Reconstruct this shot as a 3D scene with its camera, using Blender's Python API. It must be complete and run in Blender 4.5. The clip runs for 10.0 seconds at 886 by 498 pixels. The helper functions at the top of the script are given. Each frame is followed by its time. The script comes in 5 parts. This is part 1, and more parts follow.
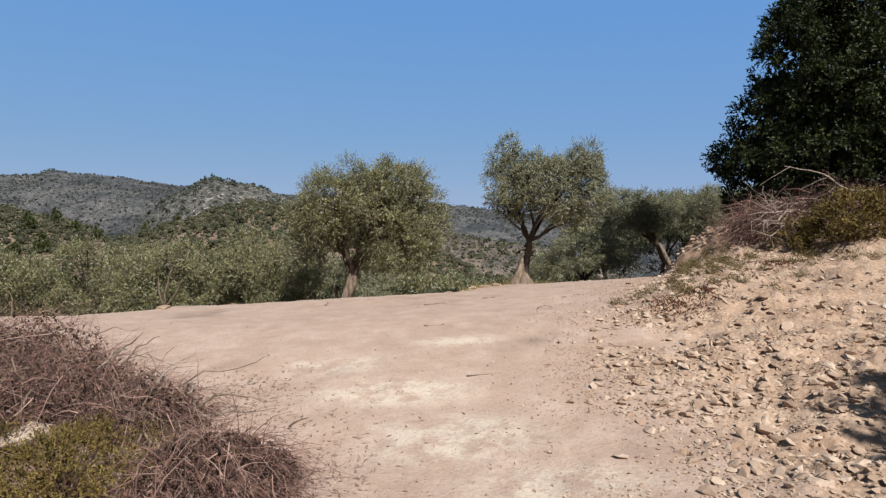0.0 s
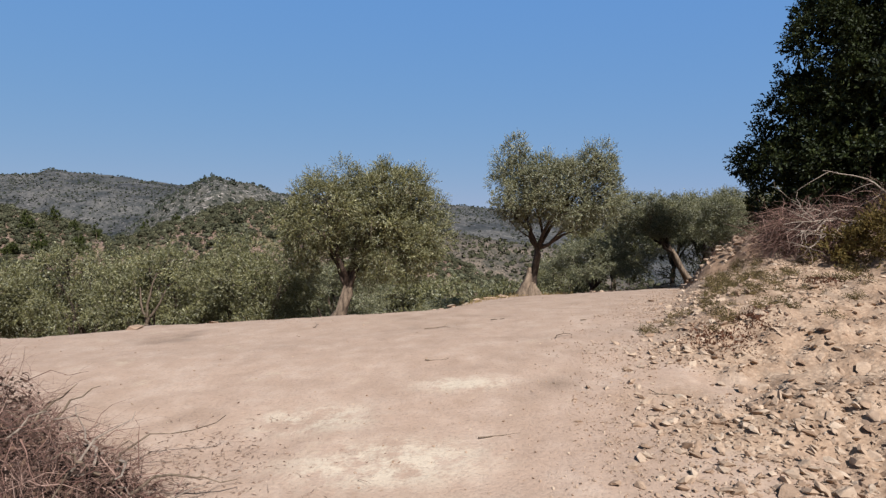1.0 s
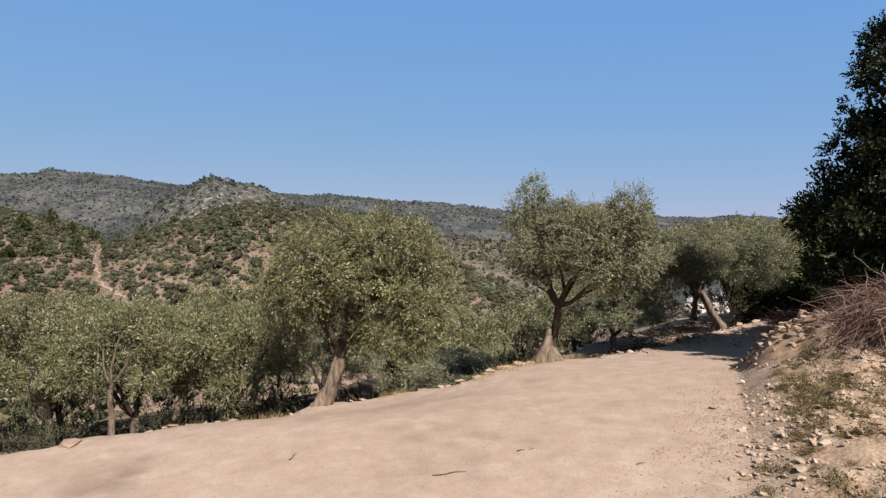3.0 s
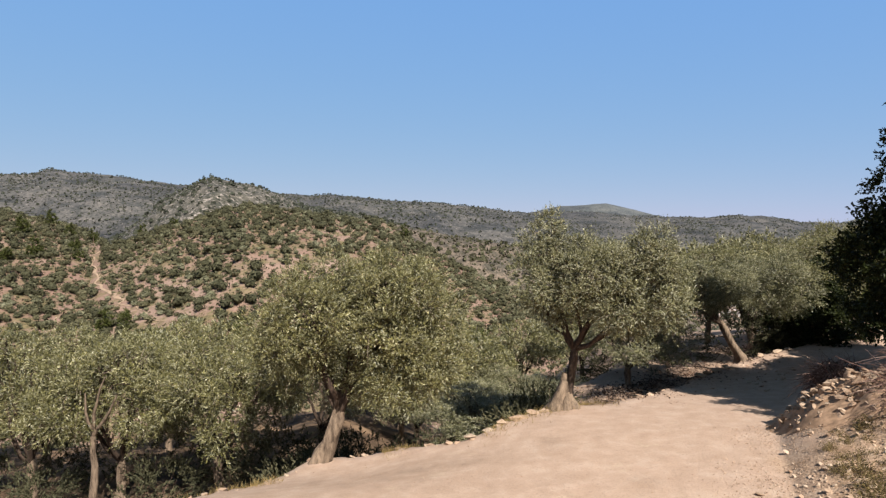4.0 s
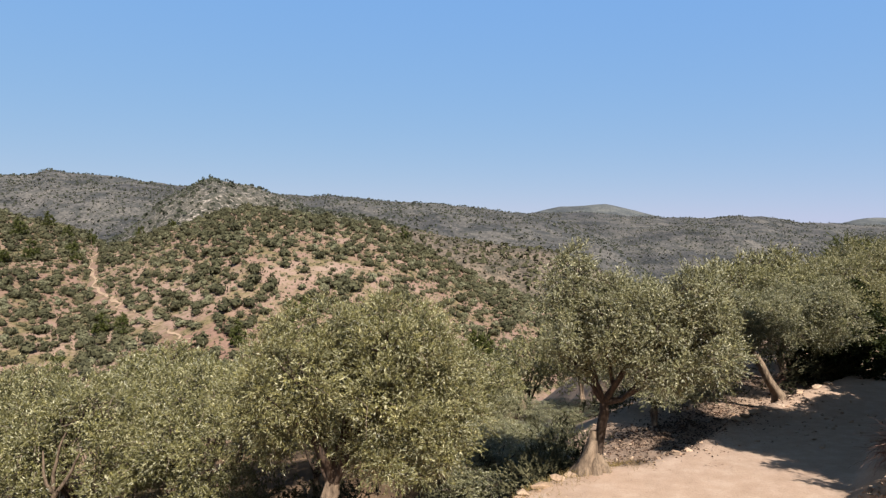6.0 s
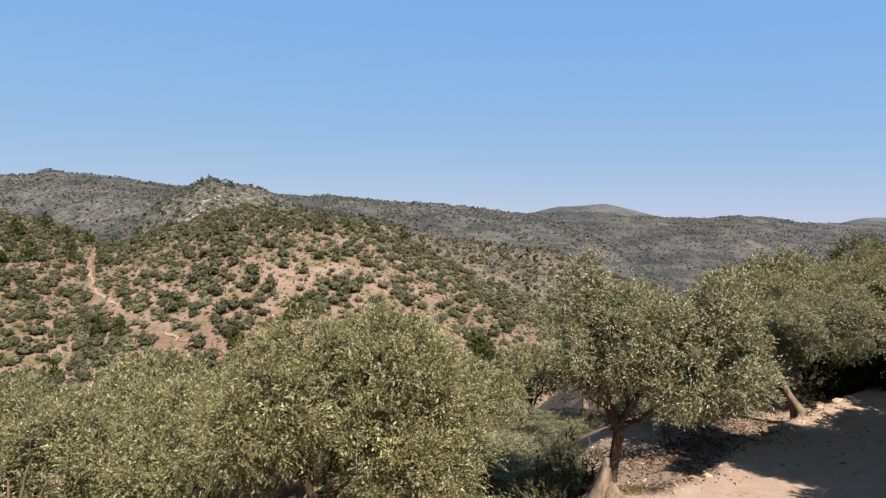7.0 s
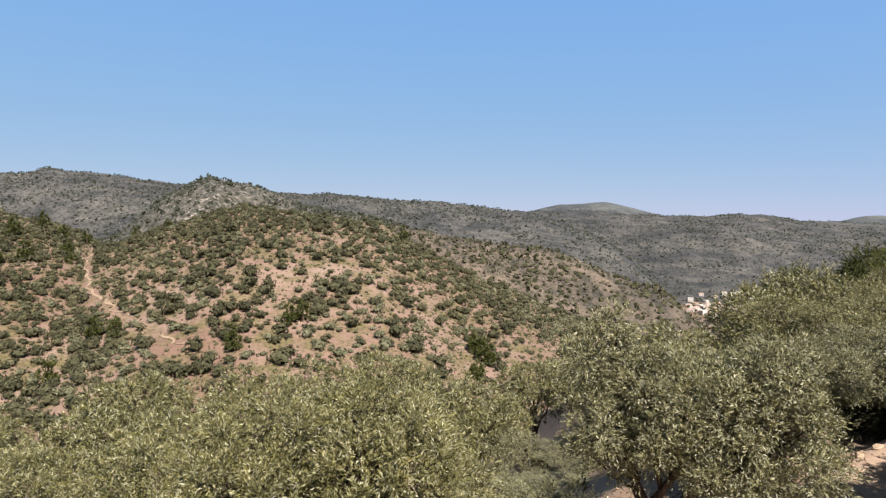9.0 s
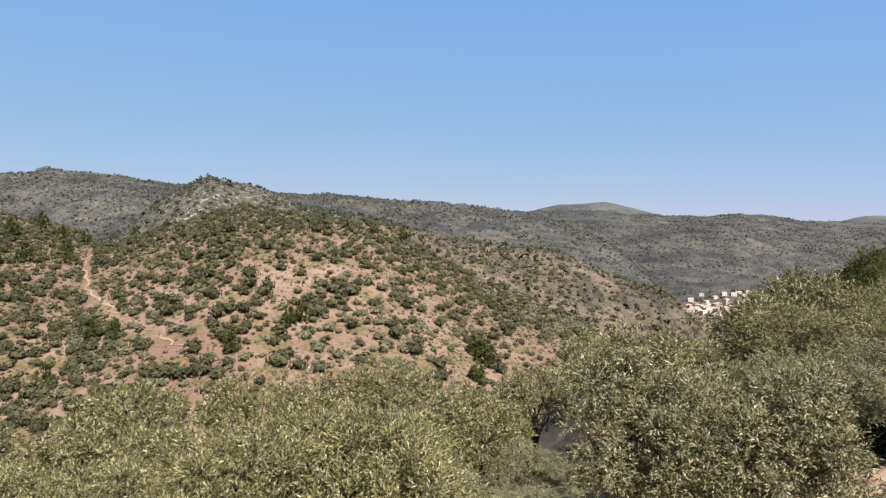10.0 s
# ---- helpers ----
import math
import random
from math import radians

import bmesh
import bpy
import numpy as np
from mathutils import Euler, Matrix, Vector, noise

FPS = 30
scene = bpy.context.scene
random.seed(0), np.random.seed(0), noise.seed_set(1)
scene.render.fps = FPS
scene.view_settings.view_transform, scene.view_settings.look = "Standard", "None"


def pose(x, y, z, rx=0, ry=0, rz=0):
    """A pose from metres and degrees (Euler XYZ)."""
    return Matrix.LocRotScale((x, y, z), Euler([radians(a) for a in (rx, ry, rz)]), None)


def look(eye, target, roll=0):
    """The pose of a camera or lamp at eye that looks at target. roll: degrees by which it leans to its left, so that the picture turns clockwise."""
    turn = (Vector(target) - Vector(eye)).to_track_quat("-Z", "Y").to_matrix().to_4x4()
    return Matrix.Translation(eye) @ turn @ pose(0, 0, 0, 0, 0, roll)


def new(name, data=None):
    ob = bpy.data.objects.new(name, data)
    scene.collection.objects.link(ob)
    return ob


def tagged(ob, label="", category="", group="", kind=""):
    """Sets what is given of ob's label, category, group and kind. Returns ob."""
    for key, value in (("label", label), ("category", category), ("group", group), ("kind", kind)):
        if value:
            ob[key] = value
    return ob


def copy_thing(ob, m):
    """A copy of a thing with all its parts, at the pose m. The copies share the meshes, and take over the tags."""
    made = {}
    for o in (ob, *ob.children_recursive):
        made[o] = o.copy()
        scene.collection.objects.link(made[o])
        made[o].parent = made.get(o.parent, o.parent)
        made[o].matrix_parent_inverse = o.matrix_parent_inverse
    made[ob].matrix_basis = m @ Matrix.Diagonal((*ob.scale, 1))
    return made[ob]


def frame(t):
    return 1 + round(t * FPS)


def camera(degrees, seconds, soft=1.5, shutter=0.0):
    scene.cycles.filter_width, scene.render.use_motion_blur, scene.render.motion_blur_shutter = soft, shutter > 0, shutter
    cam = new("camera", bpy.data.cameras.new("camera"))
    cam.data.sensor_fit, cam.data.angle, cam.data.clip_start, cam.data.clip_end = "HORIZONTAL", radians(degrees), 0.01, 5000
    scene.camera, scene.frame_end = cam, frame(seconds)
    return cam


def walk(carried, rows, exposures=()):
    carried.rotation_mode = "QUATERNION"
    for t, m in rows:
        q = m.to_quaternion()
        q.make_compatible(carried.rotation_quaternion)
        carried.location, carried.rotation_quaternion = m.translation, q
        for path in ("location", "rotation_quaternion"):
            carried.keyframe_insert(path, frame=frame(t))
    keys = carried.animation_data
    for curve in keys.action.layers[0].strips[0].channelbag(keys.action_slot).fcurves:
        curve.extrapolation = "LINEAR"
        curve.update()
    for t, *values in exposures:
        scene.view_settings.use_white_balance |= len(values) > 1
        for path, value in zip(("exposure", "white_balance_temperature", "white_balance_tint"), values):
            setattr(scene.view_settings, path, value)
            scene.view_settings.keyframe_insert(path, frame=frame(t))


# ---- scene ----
# The camera: a small drone that lifts off over a dirt track and glides ahead.
cam = camera(72.0, 10.0, soft=1.3)
PATH = [  # t, x, y, z, pitch, yaw
    (0.0, 0.00, 0.00, 2.00, -1.67, -0.02),
    (0.5, -0.03, 0.79, 2.05, -1.68, -0.03),
    (1.0, -0.06, 1.51, 2.28, -1.75, -0.01),
    (1.5, -0.11, 2.22, 2.63, -1.82, -0.01),
    (2.0, -0.15, 2.92, 3.05, -1.83, 0.0),
    (2.5, -0.18, 3.58, 3.47, -1.83, 0.0),
    (4.0, -0.45, 5.57, 4.96, -1.87, 0.0),
    (4.5, -0.53, 6.12, 5.41, -1.88, 0.0),
    (5.0, -0.62, 6.66, 5.60, -1.84, 0.0),
    (5.5, -0.69, 7.22, 5.74, -1.83, 0.0),
    (7.0, -0.70, 9.00, 5.97, -1.84, -0.07),
    (7.5, -0.66, 9.62, 6.26, -1.91, -0.08),
    (8.0, -0.64, 10.16, 6.45, -1.98, -0.08),
    (8.5, -0.63, 10.64, 6.66, -2.03, -0.08),
    (9.0, -0.67, 11.08, 6.91, -2.04, -0.08),
    (9.5, -0.68, 11.45, 7.08, -2.04, -0.08),
    (10.0, -0.63, 11.81, 7.19, -2.04, -0.08),
]
walk(cam, [(t, pose(x, y, z, 90 + p, 0, w)) for t, x, y, z, p, w in PATH], [(0, 0.70, 5850, 11), (1.5, 0.62, 5850, 11), (2.5, 0.75, 5950, 11), (4.5, 1.08, 6450, 12), (10, 1.14, 6500, 12)])

# ---- daylight ----
SUN_EL, SUN_FROM = radians(44), (0.39, -0.921)      # the sun stands behind the camera, to its right
world = bpy.data.worlds.new("sky")
scene.world = world
world.use_nodes = True
wn, wl = world.node_tree.nodes, world.node_tree.links
sky = wn.new("ShaderNodeTexSky")
sky.sky_type = "NISHITA"
sky.sun_disc = False
sky.sun_elevation = SUN_EL
sky.sun_rotation = math.atan2(SUN_FROM[0], SUN_FROM[1])
sky.altitude = 1200
sky.air_density, sky.dust_density, sky.ozone_density = 1.0, 0.3, 2.0
wn["Background"].inputs["Strength"].default_value = 0.141
soft_sky = wn.new("ShaderNodeGamma")                # summer haze evens out the brightness from zenith to skyline
soft_sky.inputs["Gamma"].default_value = 0.48
wl.new(sky.outputs[0], soft_sky.inputs["Color"])
blue = wn.new("ShaderNodeHueSaturation")
blue.inputs["Saturation"].default_value = 1.38
tone = wn.new("ShaderNodeMix")
tone.data_type, tone.blend_type = "RGBA", "MULTIPLY"
tone.inputs["Factor"].default_value, tone.inputs["B"].default_value = 1.0, (0.875, 0.965, 1.13, 1)
wl.new(soft_sky.outputs[0], tone.inputs["A"])
wl.new(tone.outputs["Result"], blue.inputs["Color"])
split, join = wn.new("ShaderNodeSeparateColor"), wn.new("ShaderNodeCombineColor")
wl.new(blue.outputs[0], split.inputs["Color"])
for band, power, gain in ((0, 0.67, 1.015), (1, 0.40, 1.32), (2, -0.10, 2.80)):   # dusty air: a lavender skyline under clear blue
    raised, scaled = wn.new("ShaderNodeMath"), wn.new("ShaderNodeMath")
    raised.operation, scaled.operation = "POWER", "MULTIPLY"
    raised.inputs[1].default_value, scaled.inputs[1].default_value = power, gain
    wl.new(split.outputs[band], raised.inputs[0])
    wl.new(raised.outputs[0], scaled.inputs[0])
    wl.new(scaled.outputs[0], join.inputs[band])
# the unseen upper sky is dimmed and made less blue, to weaken fill light
way_up, height = wn.new("ShaderNodeTexCoord"), wn.new("ShaderNodeSeparateXYZ")
wl.new(way_up.outputs["Generated"], height.inputs[0])
rise = wn.new("ShaderNodeMapRange")
rise.interpolation_type = "SMOOTHSTEP"
rise.inputs["From Min"].default_value, rise.inputs["From Max"].default_value = 0.33, 0.80
wl.new(height.outputs["Z"], rise.inputs["Value"])
deep = wn.new("ShaderNodeMix")
deep.data_type, deep.blend_type = "RGBA", "MULTIPLY"
deep.inputs["B"].default_value = (0.52, 0.34, 0.21, 1)
wl.new(rise.outputs["Result"], deep.inputs["Factor"])
wl.new(join.outputs["Color"], deep.inputs["A"])
wl.new(deep.outputs["Result"], wn["Background"].inputs["Color"])
sun = new("sun", bpy.data.lights.new("sun", "SUN"))
sun.data.energy, sun.data.angle, sun.data.color = 5.0, radians(0.55), (1.0, 0.942, 0.868)
sun_dir = Vector((SUN_FROM[0] * math.cos(SUN_EL), SUN_FROM[1] * math.cos(SUN_EL), math.sin(SUN_EL)))
sun.matrix_world = look(sun_dir * 60, (0, 0, 0))

# ---- numeric helpers ----
rng = np.random.default_rng(7)


def hash2(ix, iy, seed):
    h = (ix.astype(np.int64) * 374761393 + iy.astype(np.int64) * 668265263 + seed * 1442695041) & 0x7FFFFFFF
    h = ((h ^ (h >> 13)) * 1274126177) & 0x7FFFFFFF
    return ((h ^ (h >> 16)) & 0xFFFF) / 65535.0


def vnoise(x, y, seed=0):
    ix, iy = np.floor(x), np.floor(y)
    fx, fy = x - ix, y - iy
    fx, fy = fx * fx * (3 - 2 * fx), fy * fy * (3 - 2 * fy)
    a, b = hash2(ix, iy, seed), hash2(ix + 1, iy, seed)
    c, d = hash2(ix, iy + 1, seed), hash2(ix + 1, iy + 1, seed)
    return (a + (b - a) * fx) * (1 - fy) + (c + (d - c) * fx) * fy - 0.5


def fbm(x, y, octaves=4, seed=0):
    x, y = np.asarray(x, float), np.asarray(y, float)
    total, amp = 0.0, 1.0
    for k in range(octaves):
        total = total + amp * vnoise(x * 2 ** k + 17.3 * k, y * 2 ** k - 9.1 * k, seed + k)
        amp *= 0.5
    return total


def smooth(a, b, v):
    t = np.clip((v - a) / (b - a), 0, 1)
    return t * t * (3 - 2 * t)


def side_of(line, x, y):
    """Signed distance from a polyline: positive on its right when walking along it."""
    best, sign = np.full(x.shape, 1e9), np.ones(x.shape)
    for (x0, y0), (x1, y1) in zip(line[:-1], line[1:]):
        dx, dy = x1 - x0, y1 - y0
        t = np.clip(((x - x0) * dx + (y - y0) * dy) / (dx * dx + dy * dy), 0, 1)
        px, py = x - x0 - t * dx, y - y0 - t * dy
        d = np.hypot(px, py)
        near = d < best - 1e-9
        best = np.where(near, d, best)
        sign = np.where(near, np.sign(px * dy - py * dx), sign)
    return best * sign


# ---- the lie of the land ----
BANK_FOOT = [(1.4, -30), (1.8, -4), (2.2, 6), (2.6, 9), (3.4, 11.5), (4.7, 14), (6.0, 17), (7.2, 19.5), (8.8, 21.6), (11.4, 24), (15, 26.3), (22, 29), (45, 36)]
ROAD_EDGE = [(-70, 9), (-16, 13.6), (-8.2, 14.5), (-5.9, 15.8), (-4.7, 18.2), (-3.7, 20.5), (-2.0, 20.4), (0.1, 19.9), (2.0, 21.6), (3.4, 22.5), (4.6, 22.8), (5.8, 23.6), (7.2, 25.0), (8.4, 26.6), (10.3, 28.0), (12.5, 29.6), (14.9, 31.3), (18.9, 34.4), (26, 38.8), (70, 58)]
EYE = (-0.7, 12.0, 7.0)                            # the outlook from which the ridges are laid out
LENS = 1079.0
# ridge: crest distance, foot distance, foot level, fall behind, roughness, then bearing and height of the crest (per mille of distance)
RIDGES = [
    ("hill", 315, 95, -40, 0.35, 1.2, [(-900, -190), (-725, -127), (-632, -71), (-586, -40), (-540, -29), (-447, -1), (-382, 21), (-327, 32), (-262, 23), (-169, 11), (-95, 1), (-21, -38), (16, -64), (72, -88), (164, -128), (239, -165), (313, -205), (387, -245), (480, -290), (800, -400)]),
    ("hill_spur", 370, 110, -44, 0.30, 1.2, [(-1500, 120), (-1000, 66), (-728, 26), (-670, 11), (-632, 4), (-560, -30), (-495, -90), (-420, -165), (-310, -275), (0, -500)]),
    ("rocky_ridge", 700, 380, -30, 0.45, 2.5, [(-900, -150), (-590, -35), (-534, -12), (-460, 46), (-412, 74), (-380, 86), (-338, 76), (-290, 60), (-225, 38), (-134, 22), (-20, -8), (110, -62), (300, -160)]),
    ("long_ridge", 1300, 700, -60, 0.40, 4.0, [(-1500, 100), (-728, 92), (-672, 92), (-650, 99), (-606, 93), (-495, 79), (-356, 68), (-264, 59), (-170, 54), (-78, 47), (-13, 44), (62, 32), (126, 28), (200, 10), (275, -25), (340, -70), (404, -112), (478, -145), (900, -300)]),
    ("valley_side", 2000, 1040, -118, 0.30, 6.0, [(-300, -20), (-78, 3), (108, 20), (146, 28), (330, 25), (434, 18), (470, 22), (526, 20), (590, 12), (664, 9), (728, 3), (1100, 30), (2000, 40)]),
    ("far_hill", 3200, 2400, -60, 0.30, 5.0, [(-400, -30), (60, 5), (146, 28), (192, 39), (267, 42), (330, 27), (434, 2), (620, 2), (664, 12), (700, 19), (760, 19), (2000, 30)]),
    ("wooded_slope", 430, 150, -60, 0.20, 2.0, [(300, -330), (480, -215), (571, -128), (610, -100), (645, -78), (690, -56), (728, -38), (860, -5), (1500, 70)]),
    ("rocky_spur", 430, 300, -52, 0.30, 2.2, [(-300, -40), (-160, -8), (-100, 3), (-76, 7), (16, -18), (63, -26), (109, -29), (155, -34), (201, -44), (248, -66), (294, -84), (359, -99), (387, -122), (424, -160), (600, -330)]),
]
FLOOR = ([0, 110, 300, 500, 650, 800, 1050, 2000, 5000], [-42, -42, -72, -88, -96, -106, -118, -60, -40])


def ridge_level(k, x, y):
    name, far, near, foot, fall, rough, crest = RIDGES[k]
    d = np.maximum(y - EYE[1], 1.0)
    u = (x - EYE[0]) / d * 1000
    us, hs = zip(*crest)
    top = EYE[2] + np.interp(u, us, hs) / 1000 * far
    top = top + fbm(u / 60, u * 0 + k, 3, 40 + k) * rough * 1.6
    t = (d - near) / (far - near)
    tc = np.clip(t, 0, 1)
    low = np.minimum(foot, top - 4)
    rise = low + (top - low) * tc * (1 + 0.14 * np.sin(tc * math.pi)) - 0.3 * np.maximum(near - d, 0)
    z = np.where(t < 1, rise, top - fall * (d - far))
    s = (far - near)
    gully = fbm(x / s * 7, y / s * 3.0, 4, 60 + k) * rough * (3.2 if far < 600 else 7.0) * np.clip(1 - np.abs(t - 0.45) * 1.9, 0, 1)
    return z + gully


def near_level(x, y):
    crest = -0.10 + 0.55 * smooth(4.0, 11.6, y) - 0.0057 * np.clip(y - 12, 0, 18 - 3.7 * smooth(2, 7, x)) ** 2 * np.maximum(smooth(-5, 4, x), 0.45)
    xc = np.clip(x, -9, 12)
    slope = np.where(x < 0, 0.05 + 0.06 * smooth(15, 20, y), 0.06)
    z = crest + slope * xc - 0.62 * smooth(15.5, 20.0, y) * smooth(3.0, -2.6, x)
    s = side_of(BANK_FOOT, x, y)
    rate = np.interp(y, [5, 8.8, 12, 15, 17.5, 22, 60], [0.04, 0.03, 0.19, 0.48, 0.85, 0.95, 0.9])
    sp = np.maximum(s, 0)
    bank = 1.9 * (1 - np.exp(-rate * sp / 1.9)) + 0.06 * np.clip(sp - 3, 0, 40) - 0.25 * np.clip(sp - 60, 0, 400)
    z = z + bank - 0.62 * smooth(5.0, 9.5, x) * smooth(17.5, 14.0, y) * smooth(2, 6, y)
    e = np.maximum(-side_of(ROAD_EDGE, x, y), 0)
    terrace = smooth(2.8, 4.0, x)                  # an orchard terrace lies just under the rim
    drop = (1.15 + 0.75 * smooth(2.5, -2.0, x)) * smooth(0.0, 1.7, e) + (0.13 - 0.08 * smooth(3, -3, x)) * np.clip(e - 0.6, 0, 12) + 0.20 * smooth(-6, 0, x) * np.clip(e - 3, 0, 24) + 0.24 * np.clip(e - 12.6, 0, 20)
    shelf = 0.55 * smooth(0.0, 0.9, e) + 0.07 * np.clip(e - 0.9, 0, 4) + (0.22 + 0.23 * smooth(16, 8, x)) * np.clip(e - 4.9, 0, 27)
    z = z - drop * (1 - terrace) - shelf * terrace - 0.45 * np.maximum(e - 32, 0)
    # added slopes out of view behind and right, to block blue sky light
    back = np.clip(-20 - y, 0, 3000)
    side = np.clip(x - 16, 0, 110) * smooth(15, 6, y)
    return z + 0.38 * np.minimum(back, 160) + 0.42 * side, s, e


def land(x, y):
    x, y = np.asarray(x, float), np.asarray(y, float)
    z, s, e = near_level(x, y)
    d = np.maximum(y - EYE[1], 0)
    far = np.interp(d, *FLOOR) - 0.02 * np.abs(x)
    kind = np.zeros(z.shape, int)
    for k in range(len(RIDGES)):
        r = ridge_level(k, x, y)
        kind = np.where(r > far, k + 1, kind)
        far = np.maximum(far, r)
    away = (y > EYE[1] + 40)
    kind = np.where(away & (far > z), np.maximum(kind, 0) + 1, 0)
    z = np.where(away, np.maximum(z, far), z)
    # fine relief near by: wheel ruts, lumps of soil on the bank, hummocks below the edge
    on_road = (1 - smooth(-0.2, 0.8, s)) * (1 - smooth(-0.3, 0.5, e))
    fine = fbm(x * 0.9, y * 0.9, 2, 3) * 0.028 + fbm(x * 5, y * 5, 3, 5) * 0.02
    bank = smooth(0, 1.2, s) * (fbm(x * 0.9, y * 0.9, 3, 8) * 0.24 + fbm(x * 4, y * 4, 3, 9) * 0.13 + fbm(x * 12, y * 12, 2, 11) * 0.06)
    rough = smooth(0, 1.5, e) * fbm(x * 0.5, y * 0.5, 4, 12) * (0.45 - 0.25 * smooth(2.4, 4.4, x))
    edge = np.exp(-(e / 0.5) ** 2) * smooth(0, 0.1, e) * fbm(x * 2, y * 2, 3, 14) * 0.12
    close = 1 - smooth(60, 120, np.hypot(x, y))
    return z + close * (fine + bank + rough + edge), s, e, kind


def level(x, y):
    return float(land(np.array([x]), np.array([y]))[0][0])


def mesh_np(name, verts, faces, smooth_shade=False):
    """A mesh from arrays: verts (n, 3), faces (m, 3 or 4)."""
    me = bpy.data.meshes.new(name)
    verts, faces = np.ascontiguousarray(verts, np.float32), np.ascontiguousarray(faces, np.int32)
    m, k = faces.shape
    me.vertices.add(len(verts))
    me.vertices.foreach_set("co", verts.ravel())
    me.loops.add(m * k)
    me.loops.foreach_set("vertex_index", faces.ravel())
    me.polygons.add(m)
    me.polygons.foreach_set("loop_start", np.arange(0, m * k, k, dtype=np.int32))
    me.polygons.foreach_set("loop_total", np.full(m, k, np.int32))
    me.polygons.foreach_set("use_smooth", np.full(m, smooth_shade, bool))
    me.update(calc_edges=True)
    return me


def put(name, me, material, parent=None, label="", where=None):
    ob = new(name, me)
    if material:
        me.materials.clear()
        me.materials.append(material)
    if parent:
        ob.parent = parent
    if where is not None:
        ob.matrix_basis = where
    if label:
        ob["label"] = label
    return ob


def empty(name, m, label, category, group=""):
    ob = new(name)
    ob.matrix_basis = m
    ob.empty_display_size = 0.2
    return tagged(ob, label, category, group)


# ---- materials ----
def material(name, build, rough=0.9, spec=0.2):
    mat = bpy.data.materials.new(name)
    mat.use_nodes = True
    nodes, links = mat.node_tree.nodes, mat.node_tree.links
    bsdf = nodes["Principled BSDF"]
    bsdf.inputs["Roughness"].default_value = rough
    bsdf.inputs["Specular IOR Level"].default_value = spec
    build(nodes, links, bsdf)
    return mat


def noise_node(nodes, links, scale, detail=4.0, rough=0.55, coords="Object"):
    tc = nodes.new("ShaderNodeTexCoord")
    n = nodes.new("ShaderNodeTexNoise")
    n.inputs["Scale"].default_value, n.inputs["Detail"].default_value, n.inputs["Roughness"].default_value = scale, detail, rough
    links.new(tc.outputs[coords], n.inputs["Vector"])
    return n.outputs["Fac"]


def ramp(nodes, links, fac, stops):
    r = nodes.new("ShaderNodeValToRGB")
    els = r.color_ramp.elements
    while len(els) < len(stops):
        els.new(0.5)
    for e, (p, c) in zip(els, stops):
        e.position, e.color = p, (*c, 1)
    links.new(fac, r.inputs["Fac"])
    return r.outputs["Color"]


def mix(nodes, links, fac, a, b, mode="MIX"):
    m = nodes.new("ShaderNodeMix")
    m.data_type, m.blend_type = "RGBA", mode
    for sock, v in ((m.inputs["Factor"], fac), (m.inputs["A"], a), (m.inputs["B"], b)):
        if hasattr(v, "links"):
            links.new(v, sock)
        elif isinstance(v, tuple):
            sock.default_value = (*v, 1)
        else:
            sock.default_value = v
    return m.outputs["Result"]


def bump(nodes, links, bsdf, fac, strength, distance):
    b = nodes.new("ShaderNodeBump")
    b.inputs["Strength"].default_value, b.inputs["Distance"].default_value = strength, distance
    links.new(fac, b.inputs["Height"])
    links.new(b.outputs["Normal"], bsdf.inputs["Normal"])


def attribute(nodes, name):
    a = nodes.new("ShaderNodeAttribute")
    a.attribute_name = name
    return a.outputs["Fac"]


